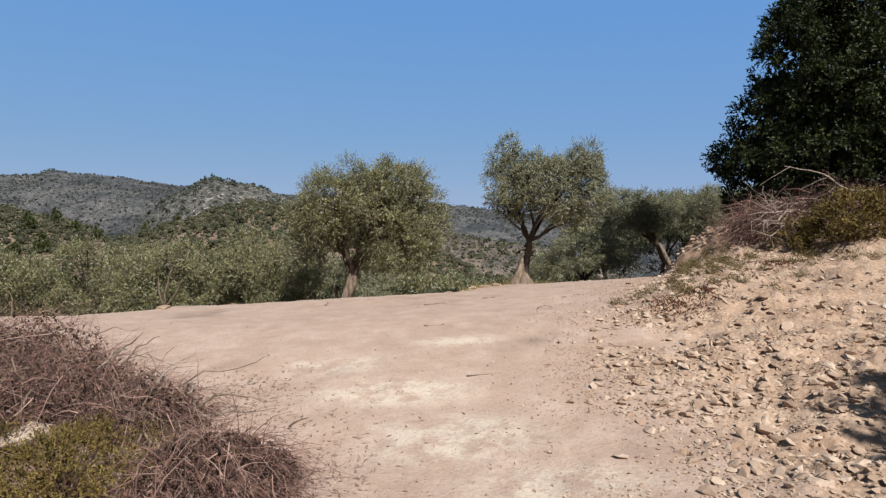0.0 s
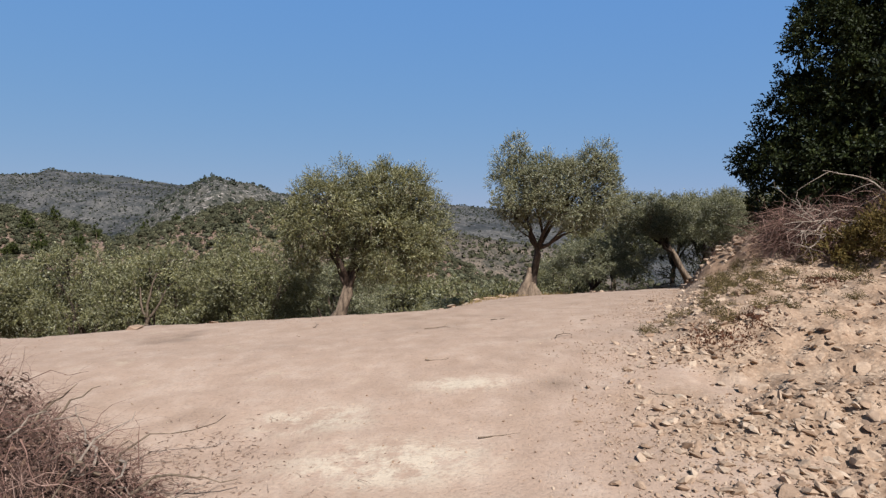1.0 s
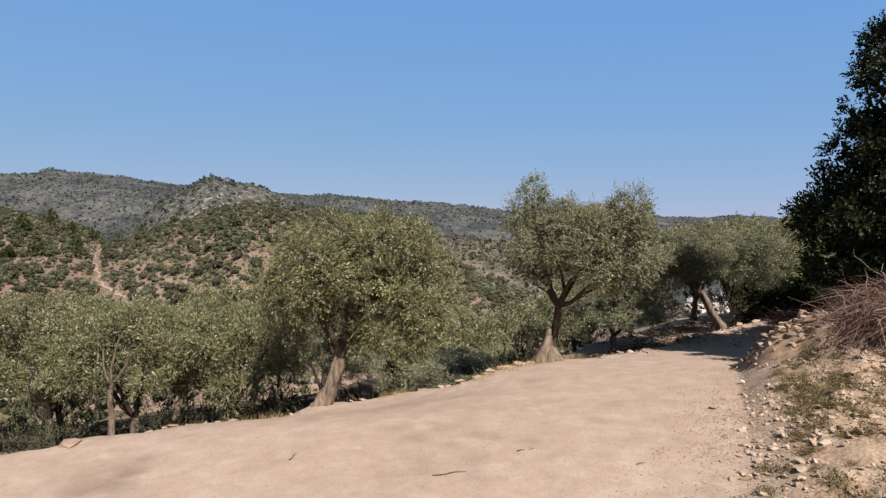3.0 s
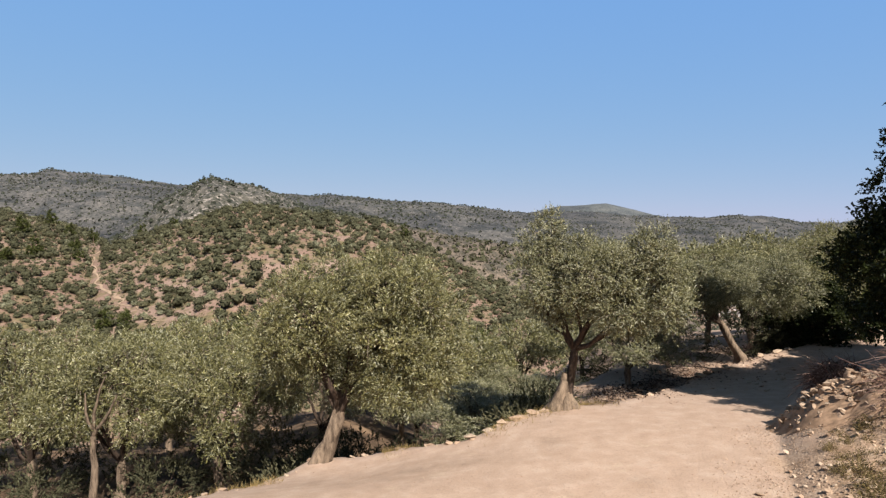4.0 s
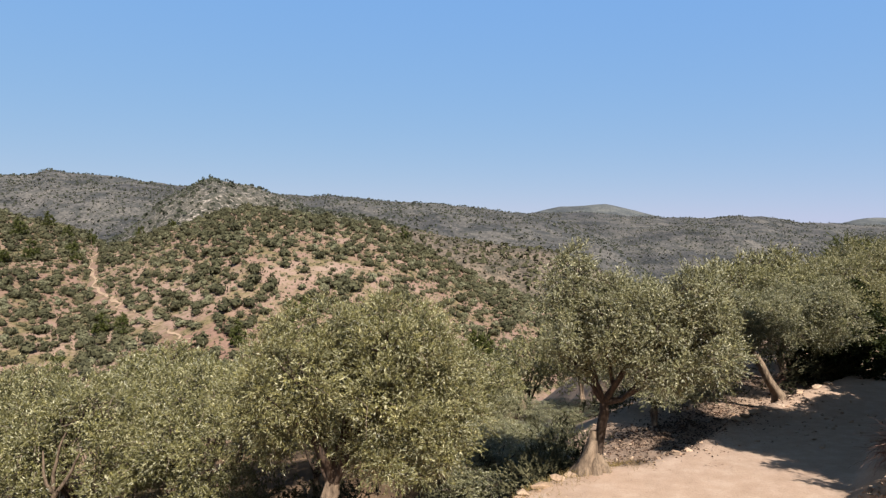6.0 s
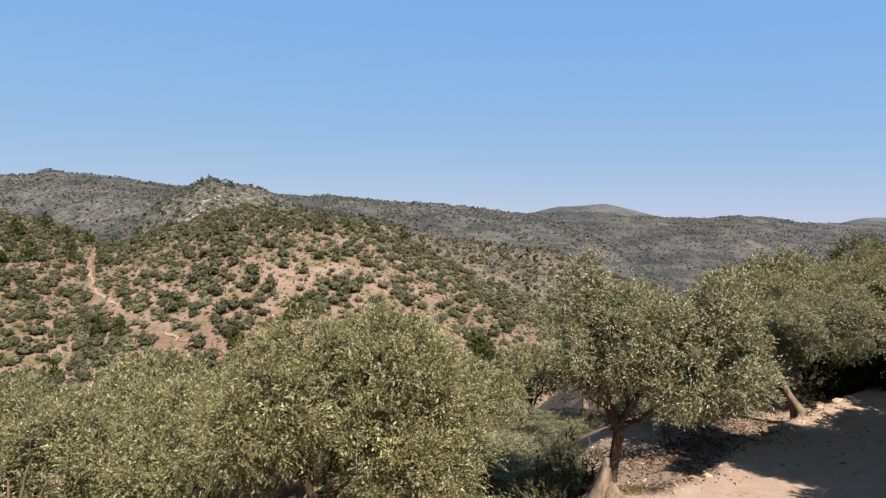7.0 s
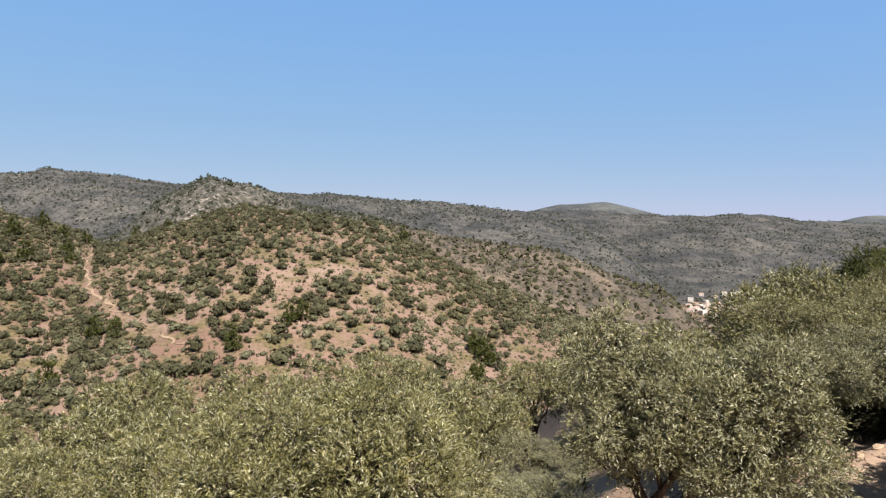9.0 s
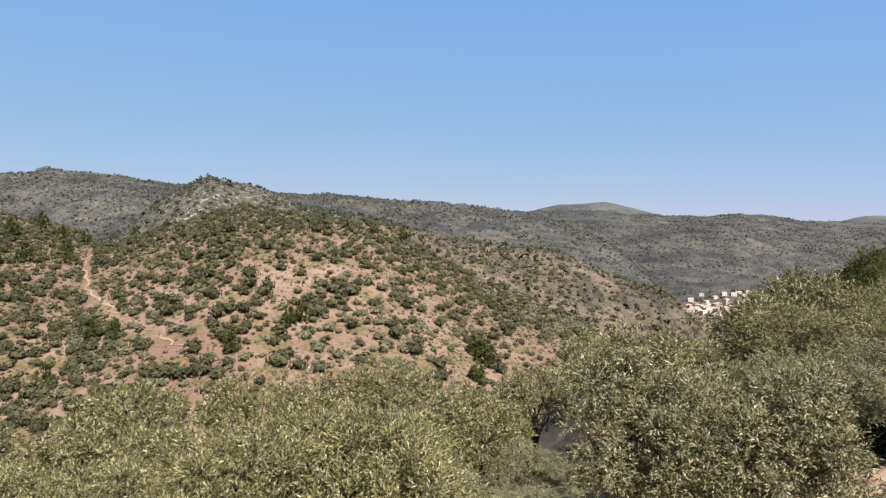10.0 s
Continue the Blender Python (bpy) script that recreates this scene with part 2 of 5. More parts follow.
def soil(nodes, links, bsdf):
    big = noise_node(nodes, links, 0.35, 5)
    mid = noise_node(nodes, links, 2.2, 6, 0.65)
    fine = noise_node(nodes, links, 26, 5, 0.7)
    road = ramp(nodes, links, mid, [(0.30, (0.303, 0.211, 0.149)), (0.52, (0.350, 0.250, 0.182)), (0.66, (0.387, 0.287, 0.215))])
    pale = ramp(nodes, links, noise_node(nodes, links, 1.3, 7, 0.7), [(0.60, (0, 0, 0)), (0.72, (1, 1, 1))])
    road = mix(nodes, links, pale, road, (0.398, 0.304, 0.216))
    bank = ramp(nodes, links, mid, [(0.32, (0.25, 0.166, 0.108)), (0.5, (0.328, 0.230, 0.157)), (0.68, (0.395, 0.292, 0.208))])
    # orchard earth with litter, its colour darkened to include the trees' shade
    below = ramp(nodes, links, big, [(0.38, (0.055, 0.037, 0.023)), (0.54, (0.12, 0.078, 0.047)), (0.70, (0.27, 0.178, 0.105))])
    chalk = ramp(nodes, links, noise_node(nodes, links, 3.1, 8, 0.75), [(0.42, (0, 0, 0)), (0.56, (1, 1, 1))])
    chalk = mix(nodes, links, attribute(nodes, "chalk"), (0, 0, 0), chalk)
    road = mix(nodes, links, chalk, road, (0.46, 0.375, 0.28))
    col = mix(nodes, links, attribute(nodes, "bank"), road, bank)
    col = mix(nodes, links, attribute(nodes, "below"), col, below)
    tc = nodes.new("ShaderNodeTexCoord")
    chips = nodes.new("ShaderNodeTexVoronoi")
    chips.inputs["Scale"].default_value, chips.inputs["Randomness"].default_value = 17, 1
    links.new(tc.outputs["Object"], chips.inputs["Vector"])
    # tone of the chips, with shade painted into the crevices between them
    chip_shade = mix(nodes, links, attribute(nodes, "bank"), (1, 1, 1), ramp(nodes, links, chips.outputs["Distance"], [(0.15, (1.2, 1.19, 1.16)), (0.6, (0.80, 0.76, 0.70))]))
    col = mix(nodes, links, 0.7, col, chip_shade, "MULTIPLY")
    # fine grain of the soil, its hollows coloured dark like shaded crevices
    speck = ramp(nodes, links, fine, [(0.28, (0.60, 0.57, 0.54)), (0.44, (1.03, 1.03, 1.02)), (0.70, (1.22, 1.2, 1.16))])
    col = mix(nodes, links, 0.75, col, speck, "MULTIPLY")
    links.new(col, bsdf.inputs["Base Color"])
    rubble = mix(nodes, links, attribute(nodes, "bank"), (0, 0, 0), chips.outputs["Distance"])
    relief = mix(nodes, links, 0.6, fine, rubble, "SUBTRACT")
    bump(nodes, links, bsdf, relief, 0.7, 0.022)


def hill_soil(nodes, links, bsdf):
    big = noise_node(nodes, links, 0.018, 5, 0.6)
    mid = noise_node(nodes, links, 0.11, 6, 0.7)
    fine = noise_node(nodes, links, 0.9, 5, 0.7)
    earth = ramp(nodes, links, big, [(0.35, (0.195, 0.120, 0.088)), (0.55, (0.245, 0.166, 0.125)), (0.7, (0.275, 0.2, 0.152))])
    herb = ramp(nodes, links, fine, [(0.3, (0.075, 0.0635, 0.0295)), (0.6, (0.165, 0.131, 0.0655))])
    cover = ramp(nodes, links, mid, [(0.46, (0, 0, 0)), (0.60, (1, 1, 1))])
    col = mix(nodes, links, cover, earth, herb)
    speck = ramp(nodes, links, fine, [(0.35, (0.7, 0.7, 0.7)), (0.6, (1.05, 1.05, 1.05))])
    col = mix(nodes, links, 0.8, col, speck, "MULTIPLY")
    links.new(col, bsdf.inputs["Base Color"])
    bump(nodes, links, bsdf, fine, 0.5, 0.6)


def scrubland(dark, light, rock, amount, scale):
    """Scrub seen from afar: broad dark thickets, a mottle of single bushes, and pale outcrops."""
    def build(nodes, links, bsdf):
        broad = noise_node(nodes, links, scale * 0.35, 5, 0.6)
        mid = noise_node(nodes, links, scale, 6, 0.72)
        fine = noise_node(nodes, links, scale * 8, 6, 0.75)
        col = ramp(nodes, links, mid, [(0.40, dark), (0.60, light)])
        col = mix(nodes, links, 0.9, col, ramp(nodes, links, broad, [(0.38, (0.62, 0.64, 0.68)), (0.60, (1.15, 1.13, 1.08))]), "MULTIPLY")
        tc = nodes.new("ShaderNodeTexCoord")
        cells = nodes.new("ShaderNodeTexVoronoi")
        cells.inputs["Scale"].default_value = scale * 9
        links.new(tc.outputs["Object"], cells.inputs["Vector"])
        col = mix(nodes, links, 0.85, col, ramp(nodes, links, cells.outputs["Distance"], [(0.25, (0.55, 0.57, 0.56)), (0.55, (1.25, 1.22, 1.16))]), "MULTIPLY")
        rocky = ramp(nodes, links, fine, [(amount, (0, 0, 0)), (amount + 0.06, (1, 1, 1))])
        col = mix(nodes, links, rocky, col, rock)
        links.new(col, bsdf.inputs["Base Color"])
    return build


def leafy(top, under, tint, gloss=0.45):
    """Leaves that differ one from another, with a paler underside now and then and light passing through."""
    def build(nodes, links, bsdf):
        geo = nodes.new("ShaderNodeNewGeometry")
        rnd, k = geo.outputs["Random Per Island"], 0.84
        t_, u_, n_ = (tuple(c * k for c in q) for q in (top, under, tint))
        col = ramp(nodes, links, rnd, [(0.0, tuple(c * 0.58 for c in t_)), (0.60, t_), (0.86, tuple((a + b) / 2 for a, b in zip(t_, u_))), (0.97, u_), (1.0, n_)])
        big = ramp(nodes, links, noise_node(nodes, links, 1.9, 3), [(0.32, (0.62, 0.64, 0.58)), (0.66, (1.22, 1.2, 1.08))])
        col = mix(nodes, links, 0.85, col, big, "MULTIPLY")
        # sunlit and shaded sprigs put into the leaf colour, along with leaf variation
        lit_sprays = ramp(nodes, links, noise_node(nodes, links, 5.5, 3, 0.6), [(0.36, (0.52, 0.55, 0.50)), (0.52, (1.0, 1.0, 1.0)), (0.66, (1.42, 1.40, 1.34))])
        col = mix(nodes, links, 0.85, col, lit_sprays, "MULTIPLY")
        links.new(col, bsdf.inputs["Base Color"])
        bsdf.inputs["Roughness"].default_value = gloss
        bsdf.inputs["Specular IOR Level"].default_value = 0.4 if gloss < 0.5 else 0.15
        tr = nodes.new("ShaderNodeBsdfTranslucent")
        ms = nodes.new("ShaderNodeMixShader")
        ms.inputs[0].default_value = 0.10
        links.new(mix(nodes, links, 1.0, col, (1.25, 1.2, 0.6), "MULTIPLY"), tr.inputs["Color"])
        links.new(bsdf.outputs[0], ms.inputs[1])
        links.new(tr.outputs[0], ms.inputs[2])
        links.new(ms.outputs[0], nodes["Material Output"].inputs["Surface"])
    return build


def barky(dark, light, scale):
    def build(nodes, links, bsdf):
        tc = nodes.new("ShaderNodeTexCoord")
        mp = nodes.new("ShaderNodeMapping")
        mp.inputs["Scale"].default_value = (1, 1, 0.22)
        links.new(tc.outputs["Object"], mp.inputs["Vector"])
        n = nodes.new("ShaderNodeTexNoise")
        n.inputs["Scale"].default_value, n.inputs["Detail"].default_value, n.inputs["Roughness"].default_value = scale, 7, 0.7
        links.new(mp.outputs[0], n.inputs["Vector"])
        links.new(ramp(nodes, links, n.outputs["Fac"], [(0.36, dark), (0.62, light)]), bsdf.inputs["Base Color"])
        bump(nodes, links, bsdf, n.outputs["Fac"], 0.9, 0.05)
    return build


def stony(a, b, c):
    def build(nodes, links, bsdf):
        info = nodes.new("ShaderNodeObjectInfo")
        geo = nodes.new("ShaderNodeNewGeometry")
        add = nodes.new("ShaderNodeMath")
        add.operation = "ADD"
        links.new(info.outputs["Random"], add.inputs[0])
        links.new(geo.outputs["Random Per Island"], add.inputs[1])
        fr = nodes.new("ShaderNodeMath")
        fr.operation = "FRACT"
        links.new(add.outputs[0], fr.inputs[0])
        col = ramp(nodes, links, fr.outputs[0], [(0.0, a), (0.5, b), (1.0, c)])
        n = noise_node(nodes, links, 14, 6, 0.7)
        col = mix(nodes, links, 0.8, col, ramp(nodes, links, n, [(0.3, (0.68, 0.64, 0.6)), (0.65, (1.1, 1.08, 1.05))]), "MULTIPLY")
        links.new(col, bsdf.inputs["Base Color"])
        bump(nodes, links, bsdf, n, 0.6, 0.02)
    return build


def twiggy(a, b, c):
    def build(nodes, links, bsdf):
        geo = nodes.new("ShaderNodeNewGeometry")
        col = ramp(nodes, links, geo.outputs["Random Per Island"], [(0.0, a), (0.6, b), (1.0, c)])
        n = noise_node(nodes, links, 9, 4)
        col = mix(nodes, links, 0.7, col, ramp(nodes, links, n, [(0.3, (0.75, 0.75, 0.75)), (0.7, (1.1, 1.1, 1.1))]), "MULTIPLY")
        links.new(col, bsdf.inputs["Base Color"])
    return build


def plain(colour, vary=0.2, scale=3.0):
    def build(nodes, links, bsdf):
        n = noise_node(nodes, links, scale, 4)
        lo, hi = tuple(c * (1 - vary) for c in colour), tuple(min(1, c * (1 + vary)) for c in colour)
        links.new(ramp(nodes, links, n, [(0.3, lo), (0.7, hi)]), bsdf.inputs["Base Color"])
    return build


M_SOIL = material("dry_soil", soil)
M_HILL = material("hill_earth", hill_soil)
M_ROCKY = material("rocky_scrub", scrubland((0.038, 0.039, 0.032), (0.078, 0.071, 0.058), (0.29, 0.25, 0.215), 0.545, 0.03))
# scrub of the long ridges, greyed and cooled in colour for aerial haze
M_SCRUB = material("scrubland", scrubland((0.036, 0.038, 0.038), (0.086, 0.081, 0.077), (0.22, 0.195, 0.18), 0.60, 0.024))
M_SPUR = material("rocky_spur_earth", scrubland((0.050, 0.046, 0.036), (0.125, 0.098, 0.078), (0.22, 0.18, 0.145), 0.59, 0.07))
# bluish tint of the air painted into the farthest scrub
M_FAR = material("hazed_distant_scrub", scrubland((0.055, 0.062, 0.066), (0.090, 0.094, 0.094), (0.15, 0.145, 0.135), 0.62, 0.012))
M_WOOD = material("wooded_slope", scrubland((0.0225, 0.0282, 0.0118), (0.06, 0.0635, 0.0262), (0.225, 0.169, 0.105), 0.68, 0.05))
M_OLIVE = material("olive_leaf", leafy((0.170, 0.158, 0.060), (0.42, 0.40, 0.28), (0.32, 0.27, 0.12)))
M_OLIVE_GREY = material("silver_olive_leaf", leafy((0.190, 0.182, 0.088), (0.48, 0.46, 0.36), (0.36, 0.32, 0.19)))
M_OAK = material("oak_leaf", leafy((0.026, 0.034, 0.010), (0.048, 0.058, 0.017), (0.10, 0.10, 0.03), 0.5))
M_BUSH = material("bush_leaf", leafy((0.118, 0.111, 0.064), (0.165, 0.150, 0.096), (0.175, 0.133, 0.080), 0.8))
M_BUSH_DARK = material("dark_bush_leaf", leafy((0.078, 0.076, 0.044), (0.110, 0.105, 0.064), (0.125, 0.104, 0.064), 0.8))
M_HILL_OLIVE = material("hill_olive_leaf", leafy((0.158, 0.155, 0.098), (0.235, 0.225, 0.16), (0.20, 0.172, 0.112), 0.8))
M_PINE = material("pine_needles", leafy((0.075, 0.086, 0.026), (0.118, 0.126, 0.038), (0.135, 0.130, 0.046), 0.6))
M_THORN = material("thorn_shrub_leaf", leafy((0.168, 0.120, 0.037), (0.240, 0.175, 0.060), (0.225, 0.114, 0.052), 0.7))
M_BARK = material("olive_bark", barky((0.0525, 0.0367, 0.0249), (0.225, 0.165, 0.112), 9))
M_BARK_DARK = material("dark_bark", barky((0.018, 0.013, 0.010), (0.080, 0.054, 0.037), 9))
M_TUFT = material("dry_tuft_leaf", leafy((0.150, 0.112, 0.050), (0.215, 0.165, 0.080), (0.20, 0.125, 0.058), 0.8))
M_DEADWOOD = material("bleached_wood", barky((0.15, 0.117, 0.0882), (0.345, 0.274, 0.21), 12))
M_STONE = material("field_stone", stony((0.27, 0.184, 0.122), (0.355, 0.257, 0.178), (0.43, 0.335, 0.245)))
M_TWIG = material("dead_twigs", twiggy((0.080, 0.042, 0.031), (0.182, 0.102, 0.076), (0.33, 0.22, 0.168)))
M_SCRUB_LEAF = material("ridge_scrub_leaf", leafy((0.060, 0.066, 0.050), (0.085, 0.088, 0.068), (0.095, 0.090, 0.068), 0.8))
M_CRUMBS = material("ground_litter", twiggy((0.17, 0.112, 0.080), (0.25, 0.175, 0.125), (0.34, 0.25, 0.185)))
# dead leaves, near black so their colour stands in for shade in gaps
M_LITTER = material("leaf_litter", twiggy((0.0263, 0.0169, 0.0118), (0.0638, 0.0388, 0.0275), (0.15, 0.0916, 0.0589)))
M_STRAW = material("dry_grass", twiggy((0.165, 0.113, 0.0393), (0.27, 0.191, 0.0786), (0.21, 0.155, 0.0557)))
M_WALL = material("render_wall", plain((0.50, 0.455, 0.41)))
M_TILE = material("clay_roof", plain((0.33, 0.24, 0.195)))
M_GLASS = material("dark_window", plain((0.045, 0.0459, 0.0458)), 0.2, 0.5)

# ---- ground: one sheet from the track to the skyline ----
CENTRE = (0.0, -3.0)
FRONT = radians(44)
angles = np.concatenate([np.linspace(-FRONT, FRONT, 370), np.linspace(FRONT, 2 * math.pi - FRONT, 64)[1:-1]])
radii = np.concatenate([[0.0], np.geomspace(1.6, 62, 290), np.geomspace(62, 4600, 250)[1:]])
RR, AA = np.meshgrid(radii, angles, indexing="ij")
GX, GY = CENTRE[0] + RR * np.sin(AA), CENTRE[1] + RR * np.cos(AA)
GZ, GS, GE, GK = land(GX, GY)
n_r, n_a = GX.shape
ii, jj = np.meshgrid(np.arange(n_r - 1), np.arange(n_a), indexing="ij")
jn = (jj + 1) % n_a
quads = np.stack([ii * n_a + jj, ii * n_a + jn, (ii + 1) * n_a + jn, (ii + 1) * n_a + jj], -1).reshape(-1, 4)
face_kind = GK[:-1, :].reshape(-1)
points = np.stack([GX, GY, GZ], -1).reshape(-1, 3)
on_bank = (smooth(-0.3, 1.0, GS + fbm(GX * 1.2, GY * 1.2, 3, 21) * 1.2)).reshape(-1)
# where the orchard earth takes its shade-darkened colour, weaker on the terrace
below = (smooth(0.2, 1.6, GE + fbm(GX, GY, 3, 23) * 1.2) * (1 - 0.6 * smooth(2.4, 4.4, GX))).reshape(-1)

# weathered bedrock shows through the track here and there
chalk = np.zeros(len(points))
for cx, cy, rx, ry in ((0.1, 5.9, 1.1, 0.75), (-0.6, 7.2, 1.3, 0.6), (0.2, 9.2, 0.8, 0.35), (-1.5, 8.3, 0.9, 0.5), (0.9, 4.8, 0.9, 0.5)):
    chalk = np.maximum(chalk, 1 - smooth(0.35, 1.15, np.hypot((points[:, 0] - cx) / rx, (points[:, 1] - cy) / ry)))


def sheet(name, wanted, mat, label, category):
    fs = quads[np.isin(face_kind, wanted)]
    used, inv = np.unique(fs.ravel(), return_inverse=True)
    me = mesh_np(name, points[used], inv.reshape(-1, 4)[:, ::-1], True)
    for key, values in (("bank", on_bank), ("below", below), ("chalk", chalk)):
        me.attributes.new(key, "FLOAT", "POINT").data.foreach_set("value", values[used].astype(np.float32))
    return tagged(put(name, me, mat), label, category, kind="structure")


sheet("ground", [0], M_SOIL, "pale tan dirt track with stony bank and shade-darkened orchard slope", "ground")
sheet("hillside", [1, 2, 3], M_HILL, "reddish earth hillside dotted with olive trees and bushes", "hill")
sheet("rocky_ridge", [4], M_ROCKY, "rocky grey-green ridge with bare scree", "hill")
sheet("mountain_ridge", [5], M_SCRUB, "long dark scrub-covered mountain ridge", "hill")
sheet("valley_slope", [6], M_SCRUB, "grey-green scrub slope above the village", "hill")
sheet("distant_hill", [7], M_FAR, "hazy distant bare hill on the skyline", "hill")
sheet("wooded_slope", [8], M_WOOD, "dark wooded slope beside the valley", "hill")
sheet("rocky_spur", [9], M_SPUR, "brown rocky spur with scrub behind the hillside", "hill")

# ---- plants ----
def unit(v):
    return v / np.maximum(np.linalg.norm(v, axis=-1, keepdims=True), 1e-9)


def leaf_quads(base, along, length, width, r, fold=0.18, face=None, single=False):
    """One lance-shaped, slightly folded leaf for each base point."""
    n = len(base)
    side = unit(np.cross(along, unit(r.normal(size=(n, 3))) if face is None else face))
    up = np.cross(side, along)
    length, width = np.broadcast_to(length, n)[:, None], np.broadcast_to(width, n)[:, None]
    if single:
        v = np.stack([base - side * width / 2, base + side * width / 2 + along * length * 0.15, base + along * length], 1).reshape(-1, 3)
        return v, np.arange(3 * n).reshape(n, 3)
    mid = base + along * length * 0.45
    left, right = mid - side * width / 2 + up * width * fold, mid + side * width / 2 + up * width * fold
    tip = base + along * length - up * length * 0.06
    v = np.stack([base, right, tip, left], 1).reshape(-1, 3)
    return v, np.arange(4 * n).reshape(n, 4)


def tube(points_, radii_, sides=6, r=None, gnarl=0.0):
    """A tapered tube along points."""
    p = np.asarray(points_, float)
    rad = np.broadcast_to(np.asarray(radii_, float), len(p))
    tan = unit(np.gradient(p, axis=0))
    ref = np.where(np.abs(tan[:, 2:3]) < 0.9, np.array([[0, 0, 1.0]]), np.array([[1.0, 0, 0]]))
    a = unit(np.cross(tan, ref))
    for i in range(1, len(p)):
        a[i] = unit(a[i - 1] - tan[i] * np.dot(a[i - 1], tan[i]))
    b = np.cross(tan, a)
    th = np.linspace(0, 2 * math.pi, sides, endpoint=False)
    k = np.ones((len(p), sides))
    if r is not None and gnarl:
        k = 1 + gnarl * (np.sin(th * 3 + r.uniform(0, 6))[None] * 0.6 + r.normal(size=(len(p), sides)) * 0.45)
    v = p[:, None] + (a[:, None] * np.cos(th)[None, :, None] + b[:, None] * np.sin(th)[None, :, None]) * (rad[:, None] * k)[..., None]
    f = []
    for i in range(len(p) - 1):
        for j in range(sides):
            f.append((i * sides + j, i * sides + (j + 1) % sides, (i + 1) * sides + (j + 1) % sides, (i + 1) * sides + j))
    return v.reshape(-1, 3), np.array(f)


def gather(pieces):
    vs, fs, n = [], [], 0
    for v, f in pieces:
        vs.append(v)
        fs.append(f + n)
        n += len(v)
    return np.concatenate(vs), np.concatenate(fs)


def bend(p0, p1, n, r, wob):
    t = np.linspace(0, 1, n)[:, None]
    p = np.asarray(p0) * (1 - t) + np.asarray(p1) * t
    w = np.cumsum(r.normal(size=(n, 3)), 0) * wob
    w -= w[:1] * (1 - t) + w[-1:] * t
    return p + w


def crown_leaves(lobes, clumps, r, length, width, clump=0.30, sprigs=13, per=11, droop=0.08, up=0.55, inner=0.12, heart=8, single=False):
    """Leafy clumps over the outside of several lobes (centre, radii): each is a bunch of short sprigs set with leaves."""
    c_all, r_all = np.array([l[0] for l in lobes], float), np.array([l[1] for l in lobes], float)
    w = r_all.prod(1) ** 0.667
    m = clumps * 6
    which = r.choice(len(lobes), m, p=w / w.sum())
    d = unit(r.normal(size=(m, 3)))
    at = c_all[which] + d * r_all[which] * r.uniform(0.70, 1.0, (m, 1))
    other = np.linalg.norm((at[:, None] - c_all[None]) / r_all[None], axis=2)
    other[np.arange(m), which] = 9
    keep = np.flatnonzero((other.min(1) > 0.82) | (r.uniform(size=m) < inner * 0.4))[:clumps]
    at, d, n = at[keep], d[keep], len(keep)
    size = clump * r.uniform(0.65, 1.35, n)
    s = np.repeat(np.arange(n), sprigs)
    out = unit(r.normal(size=(n * sprigs, 3)) * 0.42 + d[s] * 0.70 + np.array([0, 0, up]))
    start = at[s] + r.normal(size=(n * sprigs, 3)) * size[s, None] * 0.35
    L = size[s] * r.uniform(0.6, 1.5, n * sprigs)
    q = np.repeat(np.arange(n * sprigs), per)
    i = np.tile((np.arange(per) + 0.5) / per, n * sprigs)
    base = start[q] + out[q] * (L[q] * i)[:, None] - np.array([0, 0, 1.0]) * (droop * L[q] * i ** 2)[:, None]
    along = unit(out[q] * 0.85 + unit(np.cross(out[q], r.normal(size=(len(q), 3)))) * 0.48)
    face = unit(d[s][q] * 0.75 + np.array([0, 0, 0.45]) + r.normal(size=(len(q), 3)) * 0.36)
    parts = [leaf_quads(base, along, length * r.uniform(0.65, 1.25, len(q)), width * r.uniform(0.8, 1.2, len(q)), r, 0.18, face, single)]
    if heart:
        # older leaves in the middle of each clump, which keep light from passing through
        h = np.repeat(np.arange(n), heart)
        mid = at[h] - d[h] * size[h, None] * r.uniform(0.3, 1.6, (len(h), 1)) + r.normal(size=(len(h), 3)) * size[h, None] * 0.45
        big = length * r.uniform(1.0, 1.35, len(h))
        parts.append(leaf_quads(mid, unit(r.normal(size=(len(h), 3))), big, big * 0.42, r, 0.18, None, single))
    return gather(parts)


